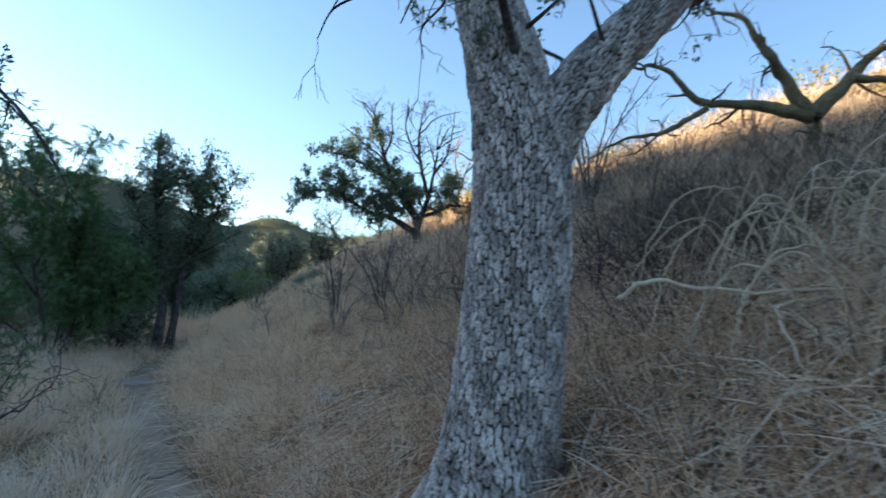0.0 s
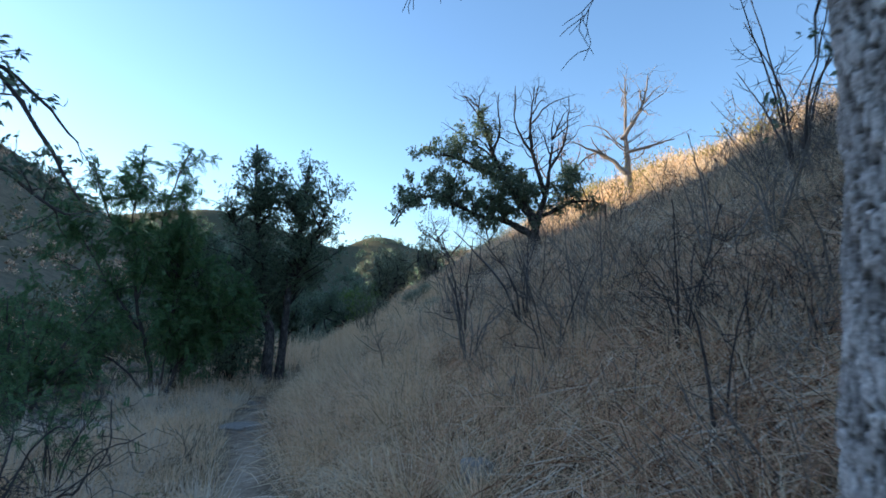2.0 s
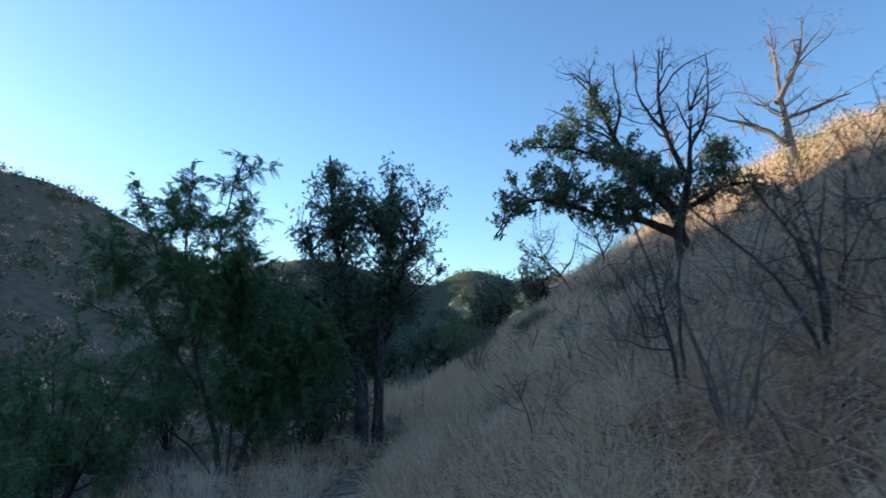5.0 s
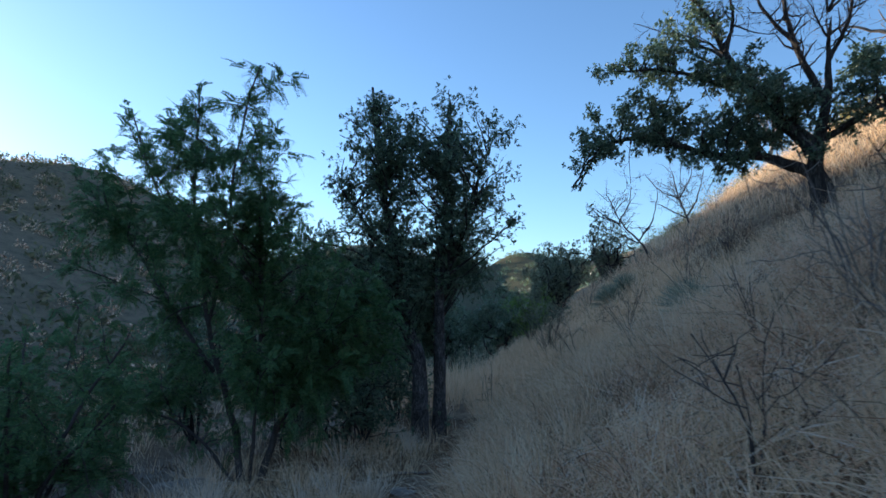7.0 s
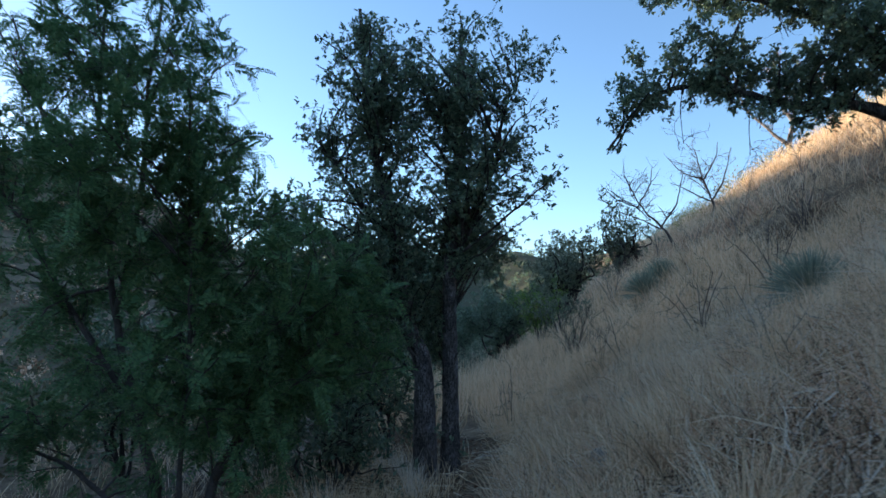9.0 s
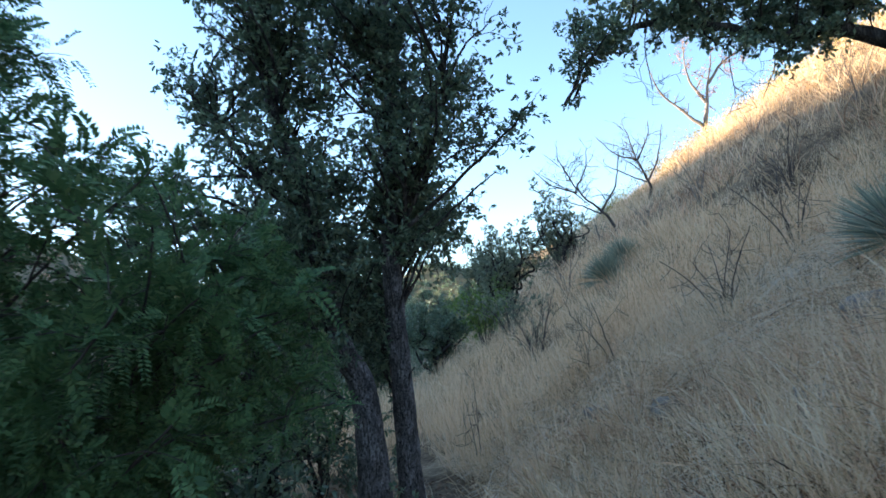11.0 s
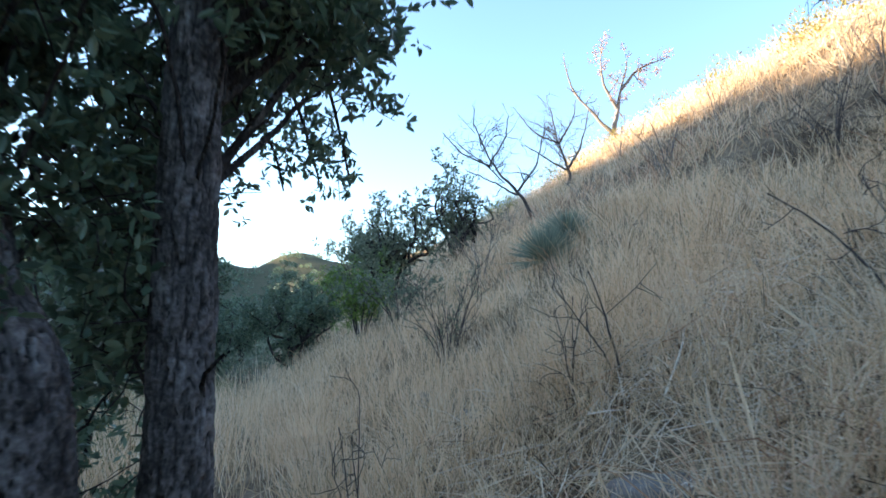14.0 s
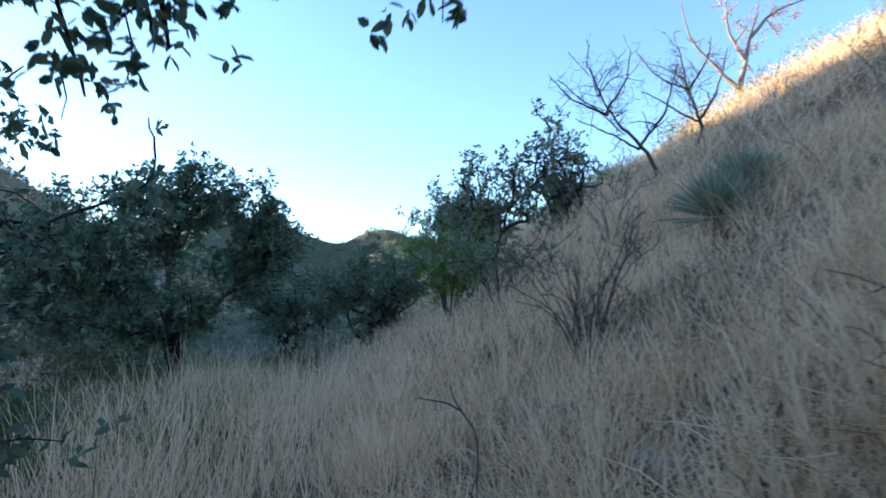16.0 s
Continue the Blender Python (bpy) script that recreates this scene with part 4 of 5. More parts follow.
SLOPE_FIXED = [(SLOPE[0], 0.23, 0.05), (SLOPE[1], 0.10, 0.02), (SLOPE[2], 0.14, 0.02), (SLOPE[3], 0.05, 0.015), (SLOPE[4], 0.07, 0.02), (SLOPE[5], 0.06, 0.015),
    ([(-1.2, -0.5, 2.7), (-1.1, -0.6, 3.3), (-1.2, -0.6, 4.2)], 0.04, 0.01), ([(-0.2, -0.3, 2.7), (-0.7, -0.4, 3.4), (-0.8, -0.5, 4.4)], 0.04, 0.01), ([(0.15, -0.2, 2.3), (0.5, -0.3, 3.1), (0.6, -0.4, 4.2)], 0.04, 0.01)]
SLOPE_BARE = crown_limbs(14, [SLOPE[0], SLOPE[2], SLOPE[4]], [((-1.7, -0.4, 3.6), (1.1, 0.6, 0.9)), ((0.25, -0.3, 3.8), (0.8, 0.6, 0.9)), ((-0.7, -0.4, 3.3), (0.8, 0.6, 0.7))], 30, 0.034) + crown_limbs(15, SLOPE[1:2], [((-2.2, -0.1, 0.75), (1.0, 0.4, 0.35))], 4, 0.012)
make_tree("slope_oak", (-0.9, 16.1), SLOPE_FIXED + SLOPE_BARE + crown_limbs(4, SLOPE[1:4] + SLOPE[5:], [((-2.6, -0.4, 1.8), (1.0, 0.7, 0.55)), ((-1.2, -0.3, 2.0), (1.0, 0.8, 0.75)), ((-2.1, -0.6, 2.6), (0.9, 0.6, 0.5)), ((0.8, 0.0, 1.7), (0.9, 0.5, 0.5)), ((-3.3, -0.2, 1.5), (0.5, 0.4, 0.35)), ((-1.6, -0.5, 3.2), (0.5, 0.4, 0.35)), ((0.2, -0.2, 2.4), (0.8, 0.5, 0.5)), ((-0.9, -0.3, 1.6), (1.0, 0.6, 0.7))], 124, 0.028),
    [(3.4, 0.42, 0.3, 0.02, 0.7), (7, 0.22, 0.3, 0.0, 0.7)], "half-dead oak on the slope with bare upper branches", "tree", (M_OAKLEAF, 230, 0.066, 0.034, 0.07, 0.05), M_BARK, 12, bare=(0, 4) + tuple(range(6, 9 + len(SLOPE_BARE))), leaf_from=0)

make_tree("dead_snag", (1.34, 17.4), [
    ([(0, 0, 0), (-0.12, 0, 0.8), (-0.25, 0, 1.8), (-0.35, 0, 3.3)], 0.15, 0.03),
    ([(-0.12, 0, 0.7), (-0.8, 0, 1.2), (-1.6, 0, 1.5)], 0.08, 0.03),
    ([(-0.24, 0, 1.6), (0.2, 0, 2.4), (0.4, 0, 3.4)], 0.07, 0.02),
    ([(-0.18, 0, 1.2), (0.6, 0, 1.5), (1.1, 0, 1.7)], 0.05, 0.015),
] + crown_limbs(24, [[(-0.12, 0, 0.8), (-0.25, 0, 1.8), (-0.35, 0, 3.3)], [(-0.24, 0, 1.6), (0.2, 0, 2.4), (0.4, 0, 3.4)]], [((-0.3, 0, 2.8), (0.7, 0.4, 0.8)), ((0.5, 0, 2.4), (0.6, 0.4, 0.8)), ((-1.1, 0, 1.9), (0.5, 0.3, 0.4))], 16, 0.03), SPEC_DEAD, "bare dead tree bleached grey on the slope", "tree", None, M_DEAD, 13)

# the feathery shrub tree west of the trail
SPEC_FEATHER = [(5, 0.8, 0.3, 0.02, 0.8), (8, 0.4, 0.3, -0.04, 0.75)]
FEATHER = (M_FEATHER, 250, 0.065, 0.011, 0.09, 0.2)
FEATHERY = [[(0, 0, 0), (-0.25, -0.05, 0.9), (-0.55, -0.1, 1.8), (-0.7, -0.15, 3.0), (-0.55, -0.3, 4.3)], [(0.08, 0, 0), (0.2, 0.35, 0.8), (0.4, 0.8, 1.5), (0.7, 1.2, 2.1)],
            [(-0.1, 0, 0), (-0.6, -0.1, 0.6), (-1.3, -0.3, 0.95), (-2.3, -0.4, 1.2)], [(-0.4, -0.1, 1.2), (-1.1, -0.2, 2.1), (-1.8, -0.3, 2.9), (-2.5, -0.3, 3.5)], [(0.03, 0, 0), (0.1, 0.0, 1.0), (0.15, 0.0, 2.0), (0.3, -0.2, 3.4)],
            [(-0.5, -0.1, 1.7), (-0.2, -0.2, 2.6), (0.1, -0.4, 3.5), (0.45, -0.5, 4.2)], [(-0.6, -0.1, 2.2), (-1.2, -0.2, 3.2), (-1.5, -0.3, 4.1)]]
make_tree("feathery_shrub_tree", (-6.9, 10.75), [(c, 0.045 if k < 2 else 0.022, 0.008) for k, c in enumerate(FEATHERY)]
    + crown_limbs(6, FEATHERY, [((-0.7, -0.2, 3.2), (1.5, 0.8, 0.9)), ((-1.7, -0.2, 2.5), (1.0, 0.7, 0.8)), ((-1.2, -0.2, 1.3), (0.9, 0.7, 0.5))], 44, 0.012)
    + crown_limbs(9, FEATHERY[4:6], [((0.2, -0.4, 3.0), (0.8, 0.6, 0.7))], 16, 0.012)
    + crown_limbs(7, FEATHERY[:2] + FEATHERY[4:5], [((0.6, 0.7, 1.9), (0.7, 0.8, 0.7)), ((0.25, 0.3, 1.5), (0.85, 0.8, 0.65)), ((0.8, 1.2, 1.7), (0.45, 0.5, 0.7)), ((0.3, 0.0, 2.3), (0.9, 0.8, 0.6))], 66, 0.012),
    [(5.0, 0.48, 0.25, -0.02, 0.75), (7, 0.26, 0.25, -0.06, 0.7)], "feathery green shrub tree leaning over the trail", "tree", (M_FEATHER, 30, 0.17, 0, 0, 0), M_TWIG, 14, gap=0.45, leaf_from=0)
bush("feathery_bush", (-7.75, 9.0), 2.1, 2.4, 8, SPEC_FEATHER, "feathery green bush at the foot of the western slope", "bush", (M_FEATHER, 34, 0.14, 0, 0, 0), M_TWIG, 15, 0.03)
bush("feathery_bush", (-6.6, 7.2), 1.1, 1.2, 6, SPEC_FEATHER, "low feathery green bush among stones", "bush", (M_FEATHER, 20, 0.13, 0, 0, 0), M_TWIG, 16, 0.015)

# the leaning mossy tree up the slope
make_tree("leaning_tree", (3.45, 5.9), [
    ([(0.15, 0.1, -0.2), (0.08, 0, 0.25), (0, -0.1, 0.55)], 0.15, 0.11),
    ([(0, -0.1, 0.5), (-0.5, -0.1, 0.5), (-1.1, -0.1, 0.45), (-1.5, -0.1, 0.72), (-1.87, -0.1, 0.7)], 0.085, 0.015),
    ([(-1.05, -0.1, 0.45), (-1.4, -0.1, 0.15), (-1.8, -0.15, 0.0), (-2.1, -0.2, -0.25)], 0.035, 0.008),
    ([(0, -0.1, 0.5), (-0.4, -0.15, 0.9), (-0.75, -0.2, 1.2), (-1.3, -0.2, 1.4)], 0.09, 0.02),
    ([(0, -0.1, 0.5), (0.35, -0.2, 0.95), (0.7, -0.2, 1.3), (1.5, -0.2, 1.8)], 0.10, 0.03),
    ([(0.3, -0.2, 0.9), (0.8, -0.4, 0.85), (1.2, -0.5, 0.5)], 0.05, 0.012),
    ([(0.1, -0.2, 0.3), (0.5, -0.6, 0.0), (0.75, -0.9, -0.4)], 0.03, 0.012),
], [(6.0, 0.45, 0.35, 0.0, 0.65), (8, 0.25, 0.35, -0.05, 0.65), (5, 0.12, 0.3, -0.05, 0.6)], "crooked leaning tree with bare curling branches", "tree", None, M_MOSSY, 21)

# trees down the valley and along the crest
SPREAD = [[(0, 0, 0), (0.05, 0, 0.7), (-0.1, 0, 1.6), (-0.1, 0, 3.0)], [(0, 0, 0.8), (-0.8, -0.2, 1.5), (-1.9, -0.2, 2.0)], [(0, 0, 0.9), (0.6, 0.3, 1.6), (1.2, 0.6, 2.2)], [(0, 0, 1.0), (-0.9, -0.7, 1.2), (-1.8, -1.0, 1.3)]]
make_tree("spreading_oak", (-11.6, 22.2), [(SPREAD[0], 0.17, 0.04), (SPREAD[1], 0.08, 0.02), (SPREAD[2], 0.08, 0.02), (SPREAD[3], 0.06, 0.02)]
    + crown_limbs(5, SPREAD, [((-1.7, -0.2, 2.7), (1.5, 1.1, 0.9)), ((0, 0.2, 3.1), (1.6, 1.1, 0.8)), ((1.2, 0.6, 2.3), (1.1, 0.9, 0.9)), ((1.2, 0.6, 3.2), (0.7, 0.6, 0.4)), ((-0.6, -0.6, 1.7), (2.0, 0.8, 0.6)), ((-2.3, 0, 1.5), (1.0, 0.8, 0.6))], 120, 0.035),
    [(2.8, 0.5, 0.3, 0.02, 0.7), (5.0, 0.28, 0.3, 0.0, 0.7)], "broad spreading oak with grey-green foliage", "tree", (M_OAKLEAF, 210, 0.078, 0.042, 0.10, 0.05), M_BARK, 31, leaf_from=0)
for k, (x, y, h, w, mat, label, kind) in enumerate((
        (-6.9, 24.2, 2.6, 2.6, M_GREYLEAF, "grey-green oak standing among the slope scrub", "slope_tree"),
        (-5.6, 25.6, 2.6, 1.6, M_GREYLEAF, "slender grey-green oak at the skyline", "slope_tree"),
        (-9.9, 27.5, 2.4, 3.6, M_OAKLEAF, "low dark oak on the valley floor", "valley_oak"),
        (-8.2, 29.5, 3.2, 2.6, M_GREYLEAF, "grey-green oak on the valley floor", "valley_oak"),
        (-13.5, 30.0, 3.0, 4.2, M_OAKLEAF, "rounded dark oak on the valley floor", "valley_oak"),
        (-12.0, 36.5, 4.0, 4.5, M_OAKLEAF, "tall dark oak farther along the valley", "valley_oak"),
        (-18.0, 27.0, 3.2, 4.0, M_GREYLEAF, "grey-green oak below the western hill", "valley_oak"),
        (-17.0, 42.0, 4.2, 5.0, M_OAKLEAF, "dark oak closing the valley view", "valley_oak"),
        (-22.0, 33.0, 3.6, 4.6, M_OAKLEAF, "dark oak below the western hill", "valley_oak"))):
    bush(kind, (x, y), h, w, 8, SPEC_FAR, label, "tree", (mat, 55 if kind == "slope_tree" else 140, 0.085, 0.045, 0.10, 0.0), M_BARK, 40 + k, 0.06, group="oaks along the valley floor" if kind == "valley_oak" else "", crook=0.16)
bush("lime_green_bush", (-7.1, 21.7), 1.5, 1.5, 9, [(5, 0.5, 0.15, 0.15, 0.4), (7, 0.3, 0.15, 0.1, 0.5)], "bright lime-green willowy bush", "bush", (M_LIME, 140, 0.09, 0.014, 0.06, 0.0), M_TWIG, 51, 0.02)
bush("grey_green_bush", (-6.3, 20.3), 1.0, 1.8, 8, SPEC_FAR, "low grey-green bush in the dry grass", "bush", (M_GREYLEAF, 40, 0.07, 0.03, 0.07, 0.0), M_TWIG, 52, 0.015)

for k, (x, y, ctrl, label) in enumerate((
        (-4.0, 23.4, [(0, 0, 0), (-0.35, 0, 0.5), (-0.85, 0, 1.1), (-1.2, 0, 2.0)], "leaning leafless tree dark against the sky"),
        (-3.1, 24.9, [(0, 0, 0), (0.0, 0, 0.5), (-0.15, 0, 1.1), (-0.35, 0, 2.0)], "upright leafless tree dark against the sky"))):
    c = [np.array(p, float) for p in ctrl]
    make_tree("bare_tree", (x, y), [(ctrl, 0.045, 0.010), ([c[1], c[1] + (0.4, 0, 0.6), c[1] + (0.6, 0, 1.4)], 0.03, 0.008), ([c[2], c[2] + (-0.5, 0, 0.3), c[2] + (-0.9, 0, 0.8)], 0.024, 0.008),
              ([c[1], c[1] + (-0.5, 0, 0.3), c[1] + (-1.0, 0, 0.6)], 0.024, 0.008), ([c[2], c[2] + (0.3, 0, 0.5), c[2] + (0.4, 0, 1.0)], 0.024, 0.008)] + crown_limbs(64 + k, [ctrl], [((c[2] + c[3]) / 2 + (0, 0, 0.1), (0.75, 0.6, 0.7))], 16, 0.016),
              [(6, 0.45, 0.25, 0.08, 0.62), (9, 0.28, 0.3, 0.04, 0.62)], label, "tree", None, M_TWIG, 60 + k, group="bare trees on the crest")
make_tree("pale_blossom_tree", (-0.1, 32.7), [
    ([(0, 0, 0), (0.05, 0, 1.2), (0.3, 0, 2.4), (0.7, 0, 4.0)], 0.16, 0.04),
    ([(0.05, 0, 1.0), (-0.6, 0, 1.8), (-1.3, 0, 2.8), (-1.6, 0, 4.0)], 0.09, 0.02),
    ([(0.4, 0, 2.7), (1.2, 0, 3.5), (2.2, 0, 3.8)], 0.07, 0.02),
    ([(0.2, 0, 2.0), (-0.2, 0, 3.2), (-0.1, 0, 4.6)], 0.07, 0.02),
], SPEC_DEAD, "pale sunlit tree with a thin pinkish crown", "tree", (M_PINKLEAF, 70, 0.055, 0.03, 0.07, 0), M_DEAD, 66, bare=(1,))


# ---- shrubs of the slope and the trail edge ----
SPEC_BARE = [(5, 0.40, 0.32, 0.06, 0.58), (7, 0.2, 0.35, 0.03, 0.65)]


def bare_shrub(x, y, h, w, stems, label, seed, mat=None, name="bare_shrub", r0=0.012, group="bare shrubs on the slope", lean=(0, 0)):
    return bush(name, (x, y), h, w, stems, SPEC_BARE, label, "shrub", None, mat or M_TWIG, seed, r0, group, lean)


bare_shrub(-1.42, 7.9, 1.5, 0.9, 3, "tall dark leafless shrub in dry grass", 71, r0=0.018, lean=(-0.25, 0))
bare_shrub(-0.75, 7.4, 1.3, 1.5, 4, "dark leafless shrub forking wide", 72, r0=0.016, lean=(-0.2, 0))
bare_shrub(-0.5, 6.3, 1.3, 0.9, 3, "thin dark leafless shrub on the slope", 73, r0=0.013)
bare_shrub(0.24, 4.55, 1.1, 0.5, 2, "thin straight leafless stem in straw", 74, r0=0.012)
bare_shrub(1.8, 7.9, 2.3, 2.2, 8, "wide tall leafless shrub high on the slope", 75, r0=0.018)
bare_shrub(0.7, 6.6, 1.2, 1.6, 5, "grey leafless shrub on the slope", 76, M_DEAD, r0=0.014)
bare_shrub(1.0, 5.2, 1.0, 1.4, 6, "grey leafless shrub tangled with straw", 77, M_DEAD, r0=0.012)
bare_shrub(-2.4, 8.5, 0.7, 0.9, 4, "small dark leafless shrub beside the trail", 78, r0=0.009)
bare_shrub(-4.75, 15.3, 0.7, 0.7, 3, "dark leafless shrub in pale grass", 79, r0=0.006)
bare_shrub(-4.48, 15.25, 0.9, 0.4, 2, "dark forked leafless shrub on the slope", 80, r0=0.010, lean=(-0.2, 0))
bare_shrub(-5.93, 15.2, 1.0, 0.16, 3, "thin dark upright stalks by the trail", 81, r0=0.008)
bare_shrub(-5.75, 15.6, 0.45, 0.4, 3, "short dark stalks in dry grass", 82, r0=0.005)
bare_shrub(-3.9, 7.1, 0.55, 0.4, 4, "small leafless plant on the level ground", 83, r0=0.007)
bush("bare_shrub", (-3.85, 4.75), 1.45, 2.0, 9, [(6, 0.5, 0.5, 0.03, 0.7), (8, 0.28, 0.5, 0.0, 0.75)], "tangled dark leafless shrub west of the trail", "shrub", None, M_TWIG, 84, 0.014, "bare shrubs on the slope", crook=0.09)
bush("trailside_shrub", (-4.3, 5.9), 1.1, 1.3, 6, SPEC_FEATHER, "sparse green shrub with thin twigs", "shrub", (M_FEATHER, 8, 0.11, 0, 0, 0), M_TWIG, 85, 0.012)
bush("grey_brush", (-5.49, 17.45), 1.05, 1.15, 11, [(7, 0.3, 0.15, 0.15, 0.35), (8, 0.2, 0.15, 0.1, 0.4)], "dense grey-green twiggy brush in dry grass", "shrub", (M_GREYLEAF, 40, 0.03, 0.008, 0.02, 0.0), M_TWIG, 86, 0.010)
shrubs = [bare_shrub(2.9, 9.5, 1.0, 1.3, 6, "brown leafless shrub on the slope", 87, M_DEAD), bare_shrub(0.3, 9.6, 0.9, 1.2, 5, "brown leafless shrub on the slope", 88, M_TWIG), bare_shrub(3.4, 12.0, 1.1, 1.1, 6, "brown leafless shrub on the slope", 89, M_DEAD)]
rs = np.random.default_rng(90)
for k in range(54):
    y = rs.uniform(4.5, 11) if k < 34 else rs.uniform(11, 27)
    x = float(trail_x(y)) + rs.uniform(2.0, 7.5)
    if math.hypot(x - 3.45, y - 5.9) < 0.7 or math.hypot(x + 0.9, y - 16.1) < 0.9:
        continue
    copy_thing(shrubs[k % 3], pose(x, y, float(ground_z(x, y)) - 0.05, 0, 0, rs.uniform(0, 360)) @ Matrix.Scale(rs.uniform(0.6, 1.15), 4))

# the overhanging spray from the tree beside the start
make_tree("overhanging_acacia", (-4.3, 3.0), [
    ([(0, 0, 0), (0.1, 0.05, 1.0), (0.15, 0.1, 1.9), (0.0, 0.2, 3.2)], 0.06, 0.02),
    ([(0.14, 0.1, 1.8), (0.7, 0.15, 2.7), (1.2, 0.25, 2.95), (1.65, 0.4, 2.7), (2.0, 0.6, 2.1)], 0.03, 0.006),
    ([(0.1, 0.1, 1.9), (0.6, 0.6, 2.8), (0.95, 1.0, 3.0), (1.25, 1.3, 2.7)], 0.03, 0.006),
    ([(0.12, 0.1, 1.7), (0.7, 0.4, 2.3), (1.3, 0.7, 2.45), (1.75, 0.85, 2.2)], 0.025, 0.006),
], [(7.0, 0.35, 0.2, -0.05, 0.55), (7, 0.2, 0.2, -0.08, 0.55)], "slender tree with small dark leaves hanging over the trail", "tree", (M_OAKLEAF, 75, 0.045, 0.016, 0.03, 0.3), M_TWIG, 91, gap=0.75, leaf_from=0)


def dead_tangle():
    """Pale dead vine stems arching over the slope."""
    r = np.random.default_rng(92)
    root = new("dead_vine_tangle")
    root.location = (1.7, 3.0, float(ground_z(1.7, 3.0)))
    tagged(root, "pale dead stems arching in a tangle over straw", "dead stems")
    b = np.array(root.location)
    arcs = [([(0.88, 3.05, 1.70), (1.0, 3.0, 1.80), (1.3, 3.0, 1.80), (1.75, 2.95, 1.84), (2.3, 2.95, 1.95)], 0.014),
            ([(1.9, 3.0, 1.84), (1.62, 2.9, 1.75), (1.55, 2.7, 1.6), (1.6, 2.55, 1.38)], 0.013),
            ([(2.3, 3.0, 1.9), (2.0, 2.9, 2.3), (1.75, 2.9, 2.36), (1.6, 2.9, 2.15), (1.55, 2.9, 1.9)], 0.009)]
    for k in range(40):
        x = r.uniform(1.35, 2.8)
        y = r.uniform(2.7, 3.7)
        z = float(ground_z(x, y))
        w, h = r.uniform(0.2, 0.55), r.uniform(0.25, 0.7)
        sx = -1 if k % 3 else 1
        arcs.append(([(x + 0.3, y, z + 0.1), (x, y + 0.05, z + h), (x + sx * w * 0.6, y - 0.05, z + h * 0.95), (x + sx * w, y - 0.1, z + h * 0.45), (x + sx * w * 1.1, y - 0.12, z + 0.02)], r.uniform(0.005, 0.011)))
    fine_wood = []
    for ctrl, rad in arcs:
        pts = curve_pts(np.array(ctrl) - b, 18) + r.normal(0, 0.006, (18, 3))
        rr = np.linspace(rad, rad * 0.5, 18)
        part("stem", tubes("stem", [(pts, rr)], M_PALE, 6), root)
        out, tips = [], []
        branch_out(r, pts, rr, [(3, 0.22, 0.3, -0.02, 0.6)], 0, out, tips, 0.2)
        fine_wood += out
    tagged(part("twig", tubes("twig", fine_wood, M_PALE, 4), root), kind="stuff")


dead_tangle()


def sotol(x, y, size, seed, label):
    """A rosette of long stiff blades."""
    r = np.random.default_rng(seed)
    n = 520
    d = unit(r.normal(0, 1, (n, 3)))
    d[:, 2] = np.abs(d[:, 2]) * 1.3 + np.where(np.arange(n) % 3 == 0, -0.25, 0.25)
    d = unit(d)
    P = d * 0.06 * size + np.array([0, 0, 0.28 * size])
    me = blade_mesh("leaf", P, d, size * r.uniform(0.75, 1.1, n), np.full(n, 0.014), r.uniform(0.0, 0.12, n), M_SOTOL)
    root = new("sotol")
    root.location = (x, y, float(ground_z(x, y)) - 0.02)
    tagged(root, label, "plant", "spiky rosettes on the slope")
    tagged(part("leaf", me, root), kind="stuff")
    core = [(np.array([[0, 0, -0.05], [0, 0, 0.18 * size], [0, 0, 0.36 * size]]), np.array([0.10, 0.09, 0.03]) * size)]
    part("crown", tubes("crown", core, M_DEAD, 10), root)


sotol(-4.15, 18.8, 0.42, 3, "blue-green spiky rosette plant in dry grass")
sotol(-4.45, 18.5, 0.46, 1, "blue-green spiky rosette plant in dry grass")
sotol(-2.75, 13.25, 0.42, 2, "green spiky rosette plant among rocks")


# ---- stones ----
def stone(x, y, sx, sy, sz, seed, label, sink=0.35, name="stone", turn=0.0):
    bm = bmesh.new()
    bmesh.ops.create_icosphere(bm, subdivisions=4, radius=1.0)
    off = Vector((seed * 3.1, seed * 1.7, 0))
    for v in bm.verts:
        p = v.co.copy()
        k = 1 + 0.22 * noise.noise(p * 1.3 + off) + 0.10 * noise.noise(p * 3.1 + off) + 0.03 * noise.noise(p * 9 + off)
        q = p * k
        q += 0.10 * noise.noise_vector(p * 2.3 + off) + 0.03 * noise.noise_vector(p * 7 + off)
        q.z = max(-0.7, min(0.72 + 0.12 * noise.noise(p * 4 + off), q.z))
        v.co = (q.x * sx, q.y * sy, q.z * sz)
    me = bpy.data.meshes.new(name)
    bm.to_mesh(me)
    bm.free()
    me.polygons.foreach_set("use_smooth", np.ones(len(me.polygons), bool))
    me.materials.append(M_ROCK)
    ob = new(name, me)
    ob.matrix_world = pose(x, y, float(ground_z(x, y)) + sz * (0.7 - sink * 1.4), 0, 0, turn)
    return tagged(ob, label, "stone", "stones along the trail")


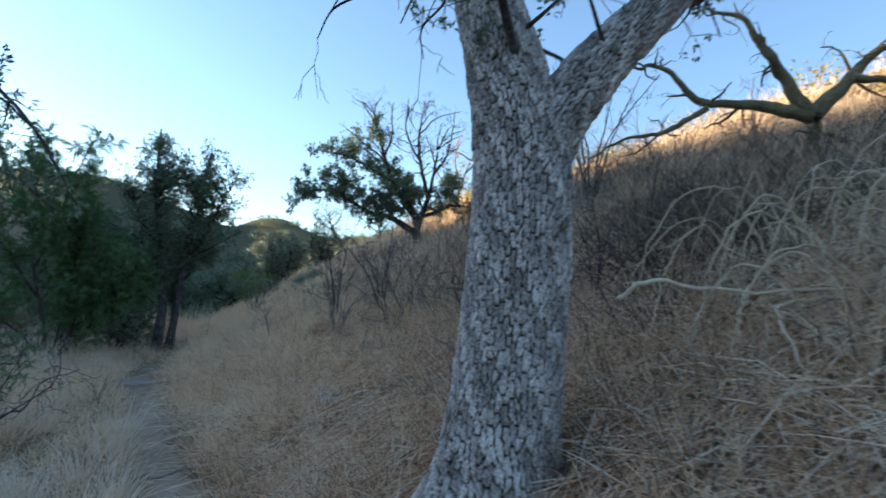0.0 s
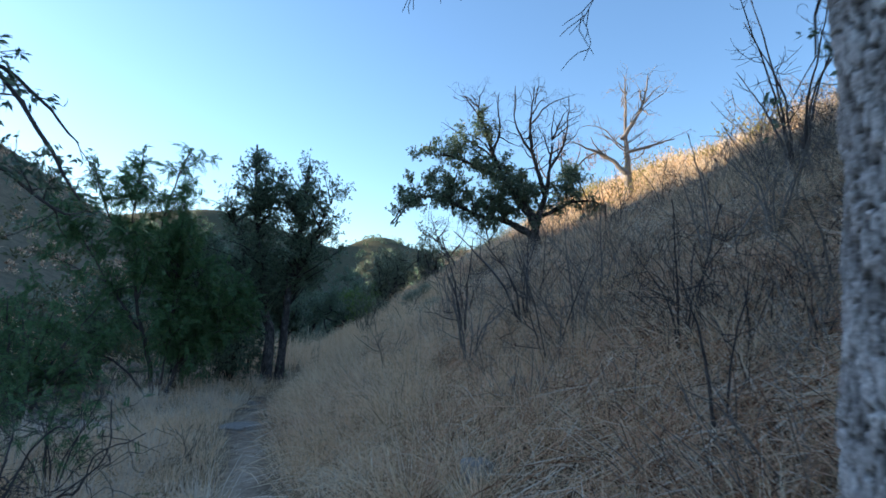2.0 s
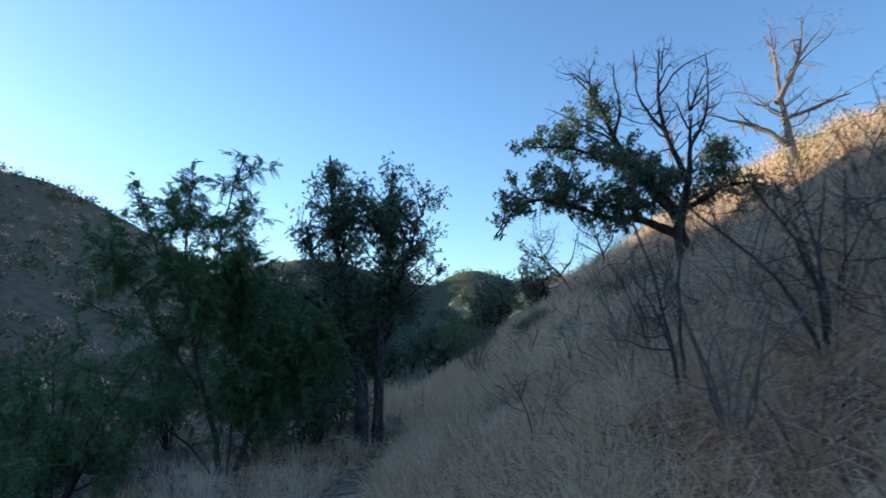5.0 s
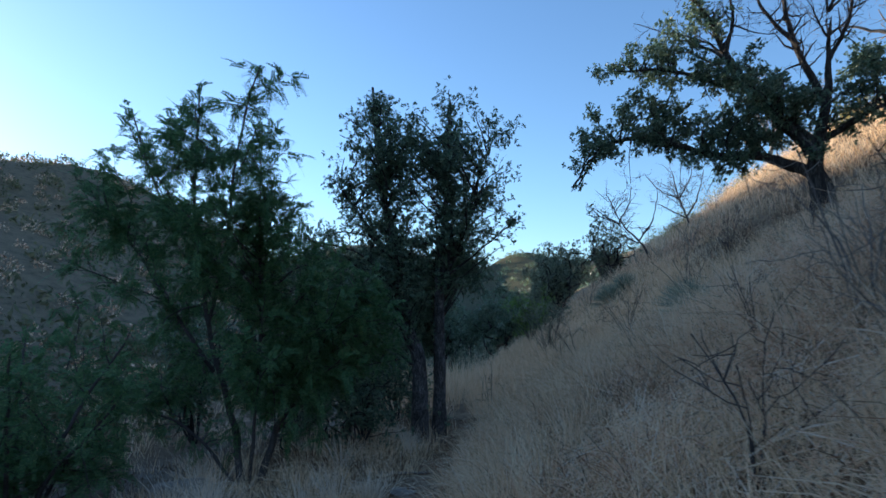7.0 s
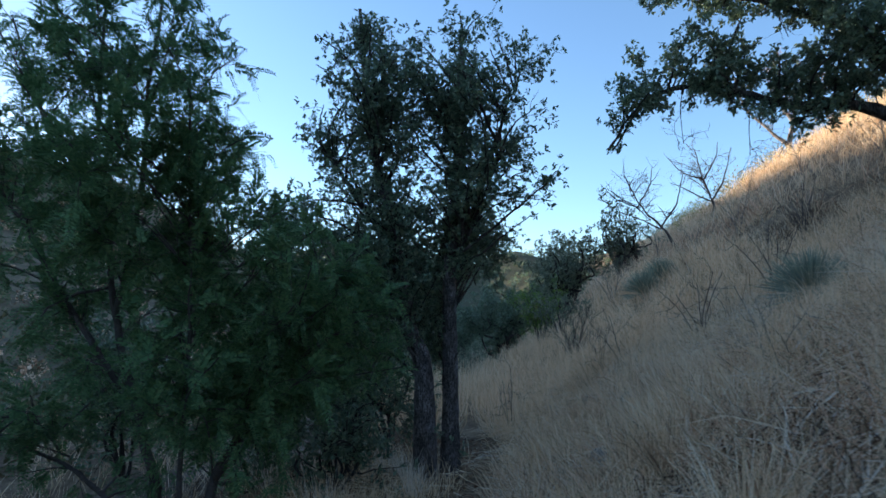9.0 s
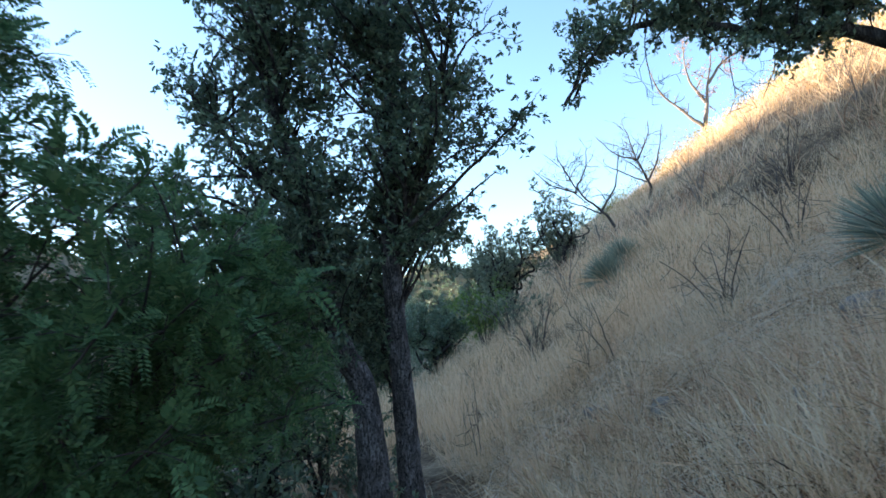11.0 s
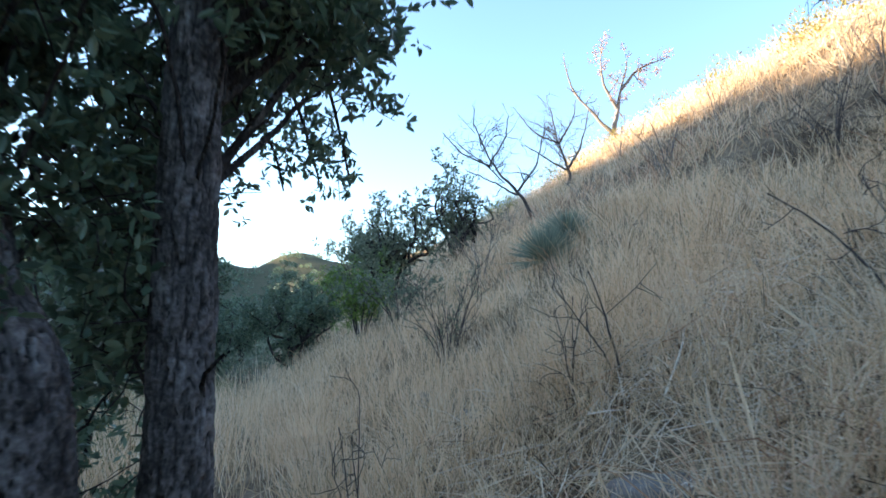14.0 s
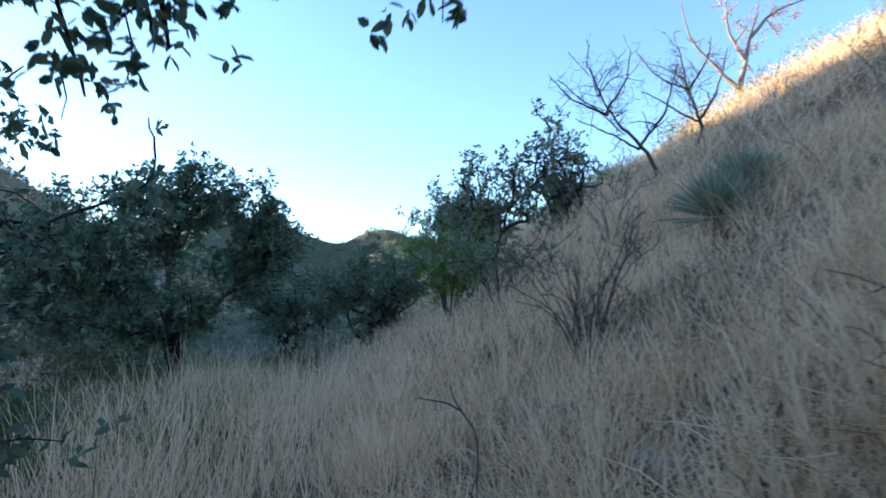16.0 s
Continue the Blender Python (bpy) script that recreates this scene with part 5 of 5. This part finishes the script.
for k, (x, y, a, b, c, label) in enumerate((
        (-4.6, 14.25, 0.20, 0.16, 0.12, "grey stone half sunk in dry grass"), (-5.2, 14.5, 0.10, 0.08, 0.07, "small grey stone in straw"),
        (-4.15, 13.4, 0.17, 0.13, 0.10, "grey stone on the slope"), (-3.6, 12.25, 0.14, 0.12, 0.09, "grey stone on the slope"), (-4.75, 13.25, 0.13, 0.11, 0.07, "grey stone half sunk in dry grass"), (-4.2, 11.9, 0.13, 0.12, 0.09, "grey stone beside the trail"),
        (-3.15, 12.7, 0.22, 0.15, 0.14, "pale grey stone below a spiky plant"), (-5.65, 17.0, 0.12, 0.10, 0.08, "grey stone in dry grass"),
        (-5.3, 16.1, 0.12, 0.08, 0.07, "grey stone in dry grass"), (-0.9, 5.3, 0.12, 0.10, 0.10, "grey stone in rusty straw"), (-0.7, 6.25, 0.12, 0.10, 0.08, "grey stone in straw"),
        (-4.33, 8.95, 0.30, 0.20, 0.07, "flat bluish stone slab set in the trail"), (-6.4, 8.4, 0.55, 0.35, 0.14, "broad flat grey stone in the dry creek"),
        (-5.75, 8.3, 0.35, 0.25, 0.12, "flat grey stone in the dry creek bed"), (-7.5, 9.1, 0.45, 0.3, 0.18, "grey boulder in the dry creek bed"), (-7.0, 8.8, 0.25, 0.2, 0.14, "grey stone in the dry creek bed"),
        (-7.6, 10.6, 0.3, 0.2, 0.15, "grey stone under the shrub"), (-6.9, 7.6, 0.4, 0.3, 0.12, "flat grey stone in the dry creek bed"),
        (-8.3, 8.3, 0.4, 0.3, 0.2, "grey boulder in the dry creek bed"), (-5.2, 10.9, 0.14, 0.1, 0.05, "small flat stone at the trail edge"))):
    stone(x, y, a, b, c, 11 + k, label, 0.5 if "slope" in label or "grass" in label else 0.35, turn=37.0 * k, name="stone_slab" if "slab" in label else "stone")


def fallen_branch(x, y, length, rad, turn, seed):
    r = np.random.default_rng(seed)
    u = np.linspace(-0.5, 0.5, 12) * length
    a = radians(turn)
    px, py = x + u * math.cos(a) + r.normal(0, 0.012, 12), y + u * math.sin(a) + r.normal(0, 0.012, 12)
    pts = np.stack([px - x, py - y, ground_z(px, py) - float(ground_z(x, y)) + rad * 0.7], 1)
    ob = new("fallen_branch", tubes("fallen_branch", [(pts, np.linspace(rad, rad * 0.55, 12))], M_DEAD, 8))
    ob.location = (x, y, float(ground_z(x, y)))
    tagged(ob, "weathered fallen branch lying across the trail", "branch", "fallen branches")


fallen_branch(-5.6, 11.55, 0.7, 0.025, 8, 1)
fallen_branch(-5.0, 10.2, 0.5, 0.018, 20, 2)
fallen_branch(-2.0, 5.0, 0.45, 0.012, 60, 3)
